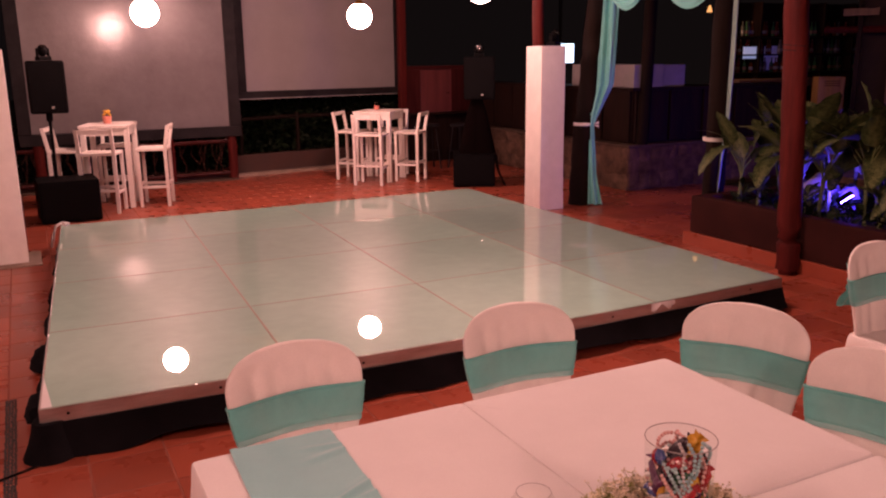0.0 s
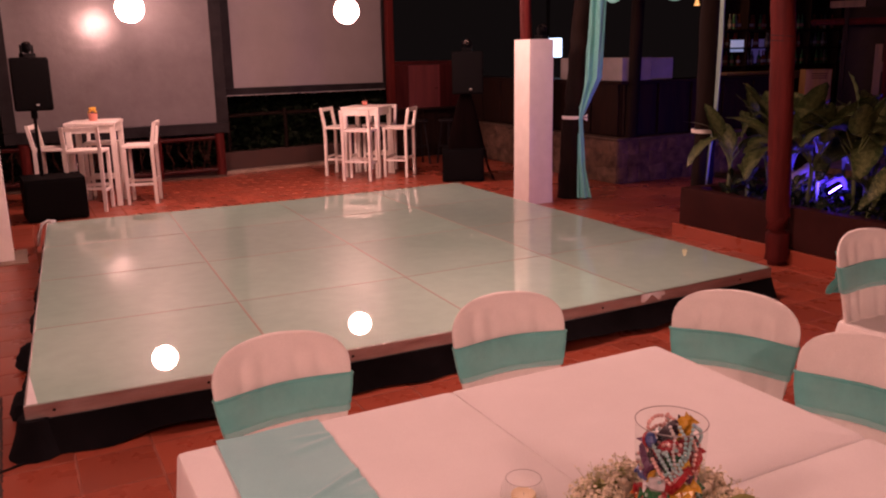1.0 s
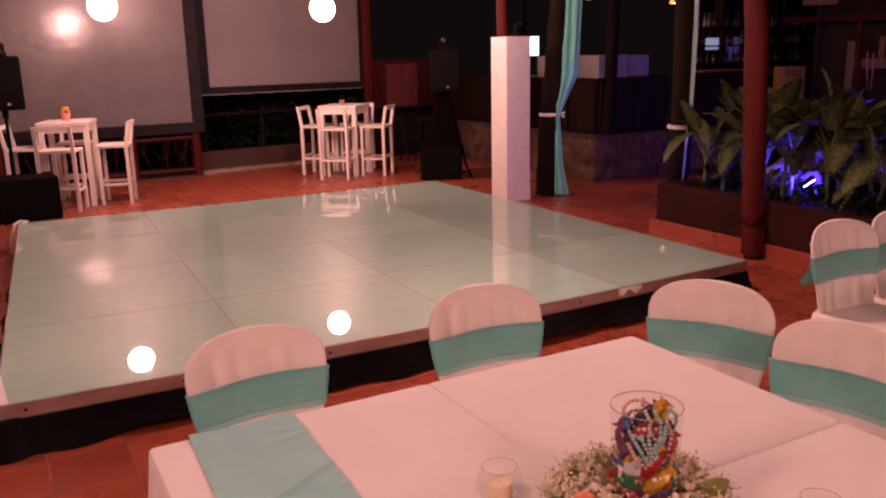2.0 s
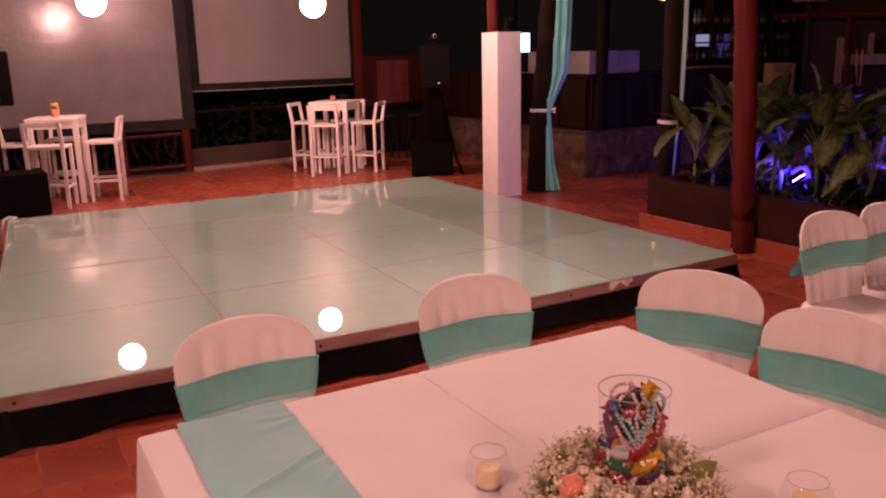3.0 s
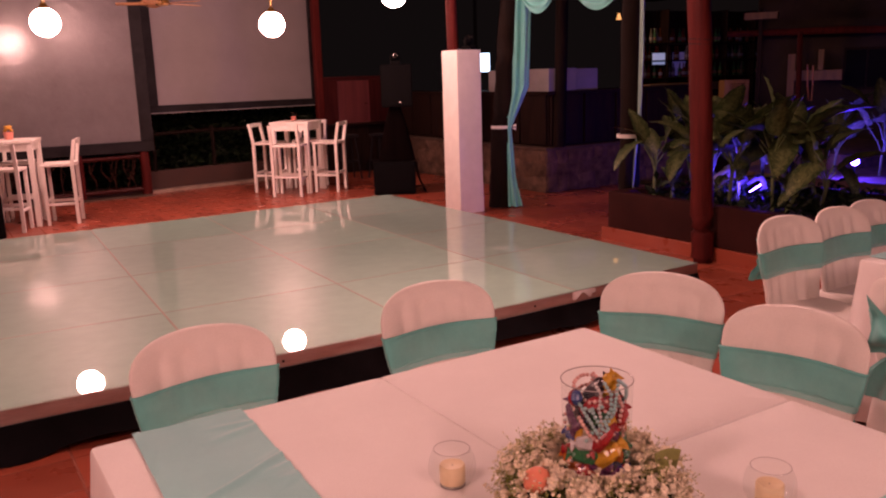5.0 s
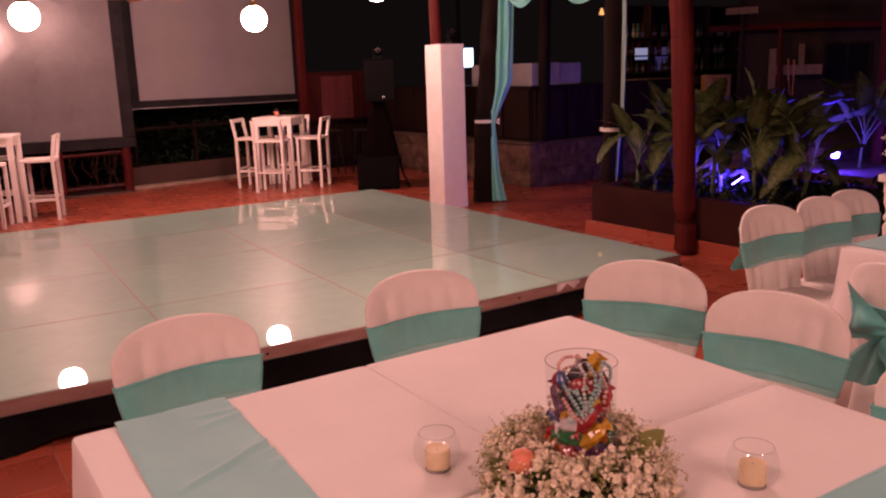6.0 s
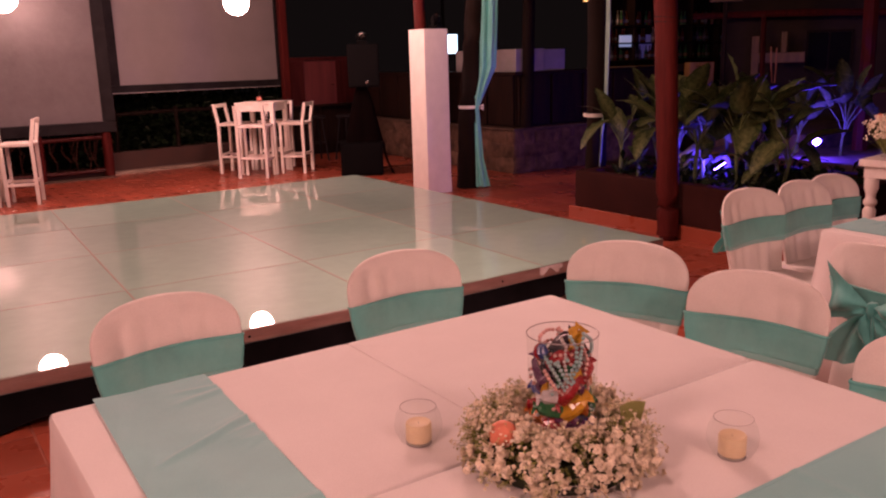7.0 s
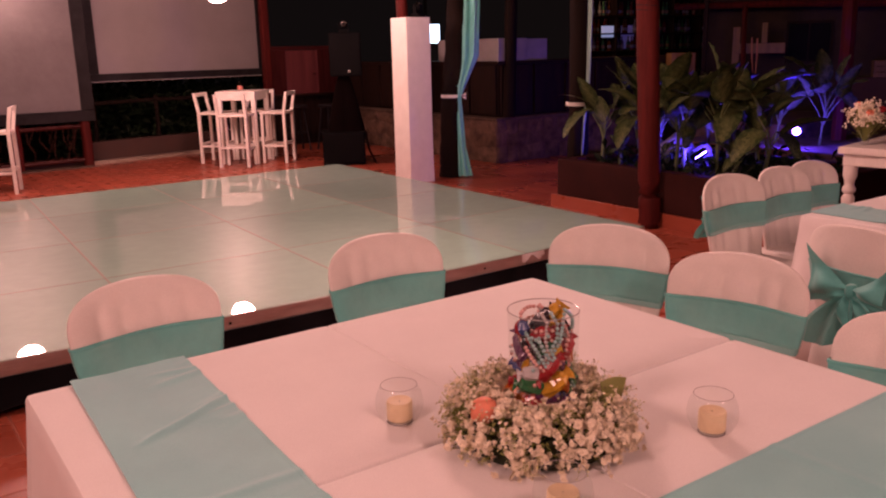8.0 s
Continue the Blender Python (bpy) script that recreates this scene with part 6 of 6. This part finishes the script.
for kind, a, d, z, rot, size in (
        ("yellow", 38, 0.030, 0.278, (50, -62, -50), 0.028), ("yellow", 50, 0.034, 0.268, (40, -50, -20), 0.030), ("dark brown", -5, 0.024, 0.262, (60, -50, -30), 0.038), ("dark brown", -20, 0.030, 0.245, (40, -60, -40), 0.034), ("red", -12, 0.050, 0.240, (50, -35, -42), 0.026), ("green", 8, 0.040, 0.215, (30, -60, -42), 0.034),
        ("red", 10, 0.056, 0.170, (60, -52, -42), 0.040), ("yellow", 22, 0.058, 0.206, (70, -20, -42), 0.018), ("yellow", 22, 0.055, 0.135, (60, -40, -42), 0.044), ("white", -19, 0.056, 0.158, (70, -8, -42), 0.034), ("green", -24, 0.058, 0.130, (80, 8, -42), 0.036),
        ("red", 52, 0.056, 0.205, (60, -66, -20), 0.034), ("green", 62, 0.052, 0.165, (60, 60, 0), 0.034), ("dark brown", 66, 0.050, 0.235, (40, 70, 30), 0.030), ("purple", -44, 0.054, 0.195, (50, -60, -70), 0.030), ("dark brown", -52, 0.050, 0.225, (60, 60, -90), 0.026), ("red", 30, 0.046, 0.240, (30, -40, -20), 0.030), ("blue", -58, 0.056, 0.160, (70, 20, -80), 0.026), ("red", -58, 0.056, 0.132, (70, -15, -80), 0.030), ("yellow", -40, 0.056, 0.170, (60, -70, -60), 0.018), ("orange", 48, 0.054, 0.130, (60, 40, 10), 0.034), ("purple", -70, 0.050, 0.205, (50, 60, -100), 0.034),
        ("purple", 10, 0.050, 0.105, (70, 15, -42), 0.036), ("red", -15, 0.052, 0.100, (70, -25, -42), 0.034), ("dark brown", 35, 0.050, 0.105, (40, -40, 0), 0.032), ("orange", 90, 0.046, 0.18, (30, 50, 40), 0.036), ("green", 150, 0.046, 0.20, (30, 50, 120), 0.036), ("blue", 200, 0.046, 0.16, (40, 50, 60), 0.036),
        ("orange", -66, 0.055, 0.10, (60, 30, -80), 0.030), ("green", 72, 0.055, 0.12, (60, -30, 20), 0.032), ("dark brown", -36, 0.057, 0.215, (60, 70, -60), 0.024), ("blue", 58, 0.057, 0.10, (60, 20, 0), 0.030), ("purple", 44, 0.056, 0.175, (60, 60, -10), 0.026), ("purple", 0, 0.0, 0.17, (60, 50, 20), 0.050), ("dark brown", 0, 0.01, 0.20, (40, 30, 80), 0.046), ("green", 0, 0.0, 0.13, (10, 20, 40), 0.050), ("red", 60, 0.02, 0.09, (0, 20, 120), 0.046), ("orange", 180, 0.03, 0.06, (0, 0, 40), 0.045), ("blue", 300, 0.04, 0.05, (0, 10, 90), 0.042), ("yellow", 30, 0.045, 0.05, (0, 10, 20), 0.040)):
    t = math.radians(a) + FRONT
    sweet(kind, (d * math.cos(t), d * math.sin(t), z), rot, size)
pop = thing("lollipop", pose(CX + 0.060 * math.cos(FRONT - 0.8), CY + 0.060 * math.sin(FRONT - 0.8), TABLE_Z + 0.030), "blue and red lollipop on a white stick", "lollipop")
part("candy", lathe([(0, -0.016), (0.010, -0.013), (0.016, 0), (0.010, 0.013), (0, 0.016)], 14), wrap_mats["blue"], pop).matrix_parent_inverse = pose(0.0, 0.0, 0.222)
part("band", lathe([(0.0164, -0.004), (0.0172, 0), (0.0164, 0.004)], 14), wrap_mats["red"], pop).matrix_parent_inverse = pose(0.0, 0.0, 0.222, 70, 20, 0)
part("stick", tube([(0.012, -0.012, 0.09), (0.0, 0.0, 0.208)], 0.002, 6), M["whiteplastic"], pop)


# ---- votive glasses ----
def votive(m, label):
    s = thing("votive_glass", m, label, "candle holder", "votive glasses round the wreath")
    outer = [(0, 0.0005), (0.028, 0.0005), (0.041, 0.010), (0.052, 0.032), (0.0535, 0.046), (0.050, 0.066), (0.0405, 0.086), (0.040, 0.0866)]
    part("glass", lathe(outer, 40), M["glass"], s)
    part("rim", lathe([(0.040 + 0.0006 * math.cos(a), 0.0866 + 0.0006 * math.sin(a)) for a in [k * math.pi / 4 for k in range(9)]], 36), M["rim"], s, "thin glass rim")
    # Opaque grey ring: the glass foot, also drawing the contact shade on the cloth.
    part("base_ring", lathe([(0.027 + 0.0016 * math.cos(a), 0.0018 + 0.0014 * math.sin(a)) for a in [k * math.pi / 4 for k in range(9)]], 36), M["rim"], s, "glass foot, greyed to draw the contact shade")
    c = part("candle", lathe([(0, 0.0075), (0.0275, 0.0075), (0.0285, 0.01), (0.0285, 0.047), (0.0265, 0.050), (0.018, 0.0465), (0, 0.0455)], 24), M["candle"], s, "short cream wax candle")
    part("wick", tube([(0, 0, 0.045), (0.001, 0.001, 0.0485)], 0.0006, 5), M["blackframe"], c)
    return s


v1 = votive(pose(0.985, -2.645, TABLE_Z + 0.002), "round glass holder with a cream candle on white cloth")
copy_thing(v1, pose(1.473, -3.10, TABLE_Z + 0.002, 0, 0, 70))
copy_thing(v1, pose(1.002, -3.144, TABLE_Z + 0.002, 0, 0, 160))

# ---- side table with bouquet ----
side = thing("side_table", pose(5.70, -1.055, 0, 0, 0, 8), "white side table with turned legs by the planter", "side table")
part("tabletop", box(-0.05, 1.0, -1.24, 0.05, 0.812, 0.862, 0.008), M["whitewood"], side)
part("apron", box(-0.02, 0.97, -1.20, 0.02, 0.732, 0.811, 0.004), M["whitewood"], side)
LEG = [(0, 0), (0.020, 0), (0.022, 0.05), (0.032, 0.10), (0.024, 0.14), (0.026, 0.22), (0.034, 0.42), (0.040, 0.50), (0.026, 0.53), (0.040, 0.55), (0.040, 0.57), (0.028, 0.59), (0.030, 0.62), (0.042, 0.66), (0.042, 0.730), (0, 0.730)]
for x in (0.022, 0.93):
    for y in (-0.022, -1.15):
        part("leg", lathe([(1.12 * a, b) for a, b in LEG], 16), M["whitewood"], side, "white turned leg").matrix_parent_inverse = pose(x, y, 0)
bq = thing("bouquet", pose(5.865, -1.075, 0.863), "loose bouquet of white and pink flowers in glass", "bouquet")
part("vase", lathe([(0, 0), (0.03, 0), (0.035, 0.06), (0.045, 0.14), (0.043, 0.14), (0.033, 0.06), (0.028, 0.006), (0, 0.006)], 18), M["glass"], bq)
verts, faces, sverts, sfaces = [], [], [], []
for _ in range(190):
    a, tilt = rf.uniform(0, 6.28), abs(rf.gauss(0, 0.75))
    ax = Vector((math.cos(a) * math.sin(tilt), math.sin(a) * math.sin(tilt), math.cos(tilt)))
    tip = Vector((0, 0, 0.13)) + ax * rf.uniform(0.06, 0.17)
    add_stem(Vector((0, 0, 0.02)), tip, 0.0012)
    for _ in range(4):
        p = tip + Vector((rf.gauss(0, 1), rf.gauss(0, 1), rf.gauss(0, 1))) * 0.012
        add_stem(tip, p, 0.0007)
        add_flower(p, ax, rf.uniform(0.006, 0.011), rf)
raw("blossoms", verts, faces, M["petal"], bq, "small white blossoms")
raw("stem_tuft", sverts, sfaces, M["stem"], bq, "thin green stems")
for k, (x, y, z) in enumerate(((0.03, -0.09, 0.24), (-0.02, 0.05, 0.27), (-0.05, -0.05, 0.22))):
    part("rose", lathe([(0, -0.02), (0.018, -0.012), (0.027, 0.004), (0.02, 0.02), (0.008, 0.016), (0, 0.018)], 14), M["rose"] if k else wrap_mats["red"], bq, "small rose in the bouquet").matrix_parent_inverse = pose(x, y, z, 20, -20, 0)


# ---- hanging globes ----
def globe_lamp(place, r, label, material):
    s = thing("globe_lamp", pose(*place), label, "pendant lamp", "hanging globe lamps")
    pr = [(r * math.sin(math.pi * k / 20), -r * math.cos(math.pi * k / 20)) for k in range(21)]
    pr[0], pr[-1] = (0, -r), (0, r)
    part("globe", lathe(pr, 36), material, s, "brightly lit white globe")
    part("cap", lathe([(0, r + 0.062), (0.022, r + 0.062), (0.030, r + 0.045), (0.050, r + 0.015), (0.062, r - 0.012), (0.04, r - 0.004), (0, r + 0.004)], 18), M["brass"], s, "brass lamp cap")
    for k in range(5):
        link = lathe([(0.016 + 0.0045 * math.cos(a), 0.0045 * math.sin(a)) for a in [q * math.pi / 4 for q in range(9)]], 12)
        part("chain_link", link, M["brass"], s).matrix_parent_inverse = pose(0, 0, r + 0.076 + 0.027 * k, 90, 0, 90 * k) @ Matrix.Diagonal((0.8, 1.15, 1, 1))
    part("cord", tube([(0, 0, r + 0.062), (0, 0, 3.69 - place[2])], 0.005, 6), M["brass"], s, "thin brass-coloured cord")
    return s


GLOBES = ((1.44, 6.38, 2.390, 0.156), (4.10, 6.36, 2.378, 0.157), (4.60, 4.02, 2.545, 0.14),
          (-1.7, 1.6, 2.75, 0.155), (-1.6, -3.4, 2.75, 0.165), (1.4, -6.0, 2.75, 0.165), (4.3, -5.6, 2.75, 0.085), (2.9, 0.2, 2.95, 0.195))
for x, y, z, r in GLOBES:
    globe_lamp((x, y, z), r, "lit white globe lamp hung on a brass cord", M["dimglobe"] if (x, y) == (4.60, 4.02) else M["globe"])

# wooden ceiling fan, still
fan = thing("ceiling_fan", pose(3.05, 7.6, 2.69), "still ceiling fan with wooden blades", "ceiling fan")
part("motor", lathe([(0, 0), (0.08, 0.01), (0.10, 0.05), (0.08, 0.12), (0.02, 0.14), (0, 0.14)], 18), M["brass"], fan)
part("rod", tube([(0, 0, 0.13), (0, 0, 1.00)], 0.012, 8), M["brass"], fan)
for k in range(5):
    part("blade", box(0.10, 0.58, -0.06, 0.06, 0.03, 0.038, 0.003, pose(0, 0, 0, 0, 0, 72 * k + 20) @ pose(0, 0, 0, 10, 0, 0)), M["honeywood"], fan, "flat wooden blade")

# ---- floor tiles ----
TILE, GX, GY = 0.345, 0.134, -0.505
tile_bm = box(-TILE / 2 + 0.003, TILE / 2 - 0.003, -TILE / 2 + 0.003, TILE / 2 - 0.003, -0.0118, 0.0, 0.0)
bmesh.ops.bevel(tile_bm, geom=[e for e in tile_bm.edges if all(v.co.z > -0.001 for v in e.verts)], offset=0.004, segments=1, affect="EDGES")
proto = part("tile", tile_bm, M["tile"], smooth=False)
tile_mesh = proto.data
bpy.data.objects.remove(proto)
rv = random.Random(1)
tv_, tf_ = [], []
tris = [tuple(v.co) for v in tile_mesh.vertices]
polys = [tuple(p.vertices) for p in tile_mesh.polygons]


def near(x, y):
    """The open floor before, beside and behind the stage."""
    return (-0.6 < x < 5.6 and -1.25 < y < -0.02) or (4.9 < x < 5.75 and -0.2 < y < 4.3) or (1.3 < x < 5.3 and 5.0 < y < 8.9) or (-0.7 < x < 0 and 0 < y < 2.2)


count = 0
for i in range(-16, 26):
    for j in range(-23, 32):
        x, y = GX + (i + 0.5) * TILE, GY + (j + 0.5) * TILE
        if not (-5.0 < x < 8.9 and -8.0 < y < 10.4) or (0.2 < x < STAGE - 0.2 and 0.2 < y < STAGE - 0.2) or (x > 6.1 and -3.2 < y < 1.8) or (x > 7.6 and y > 5.1):
            continue
        dz = rv.uniform(-0.0003, 0.0003)
        tilt = (rv.uniform(-0.12, 0.12), rv.uniform(-0.12, 0.12))
        m = pose(x, y, dz, tilt[0], tilt[1], 0)
        if near(x, y) and count < 300:
            o = new("tile", tile_mesh)
            o.parent = floor
            o.matrix_world = m
            count += 1
        else:
            b = len(tv_)
            tv_.extend(m @ Vector(c) for c in tris)
            tf_.extend(tuple(b + k for k in p) for p in polys)
raw("tiles", tv_, tf_, M["tile"], floor, "terracotta floor tiles")

pb = bmesh.new()
for k in range(660):
    y = -1.2 + (k // 4) * 0.0125 + rv.uniform(-0.002, 0.002)
    mt = Matrix.Translation((-0.195 + (k % 4 - 1.5) * 0.0145 + rv.uniform(-0.003, 0.003), y, 0.001)) @ Matrix.Diagonal((1, rv.uniform(0.75, 1), 0.45, 1))
    bmesh.ops.create_icosphere(pb, subdivisions=1, radius=rv.uniform(0.0065, 0.0085), matrix=mt)
st = part("pebble_strip", pb, M["pebble"])
tagged(st, "inlaid strip of dark pebbles between the tiles", "pebbles", kind="stuff")
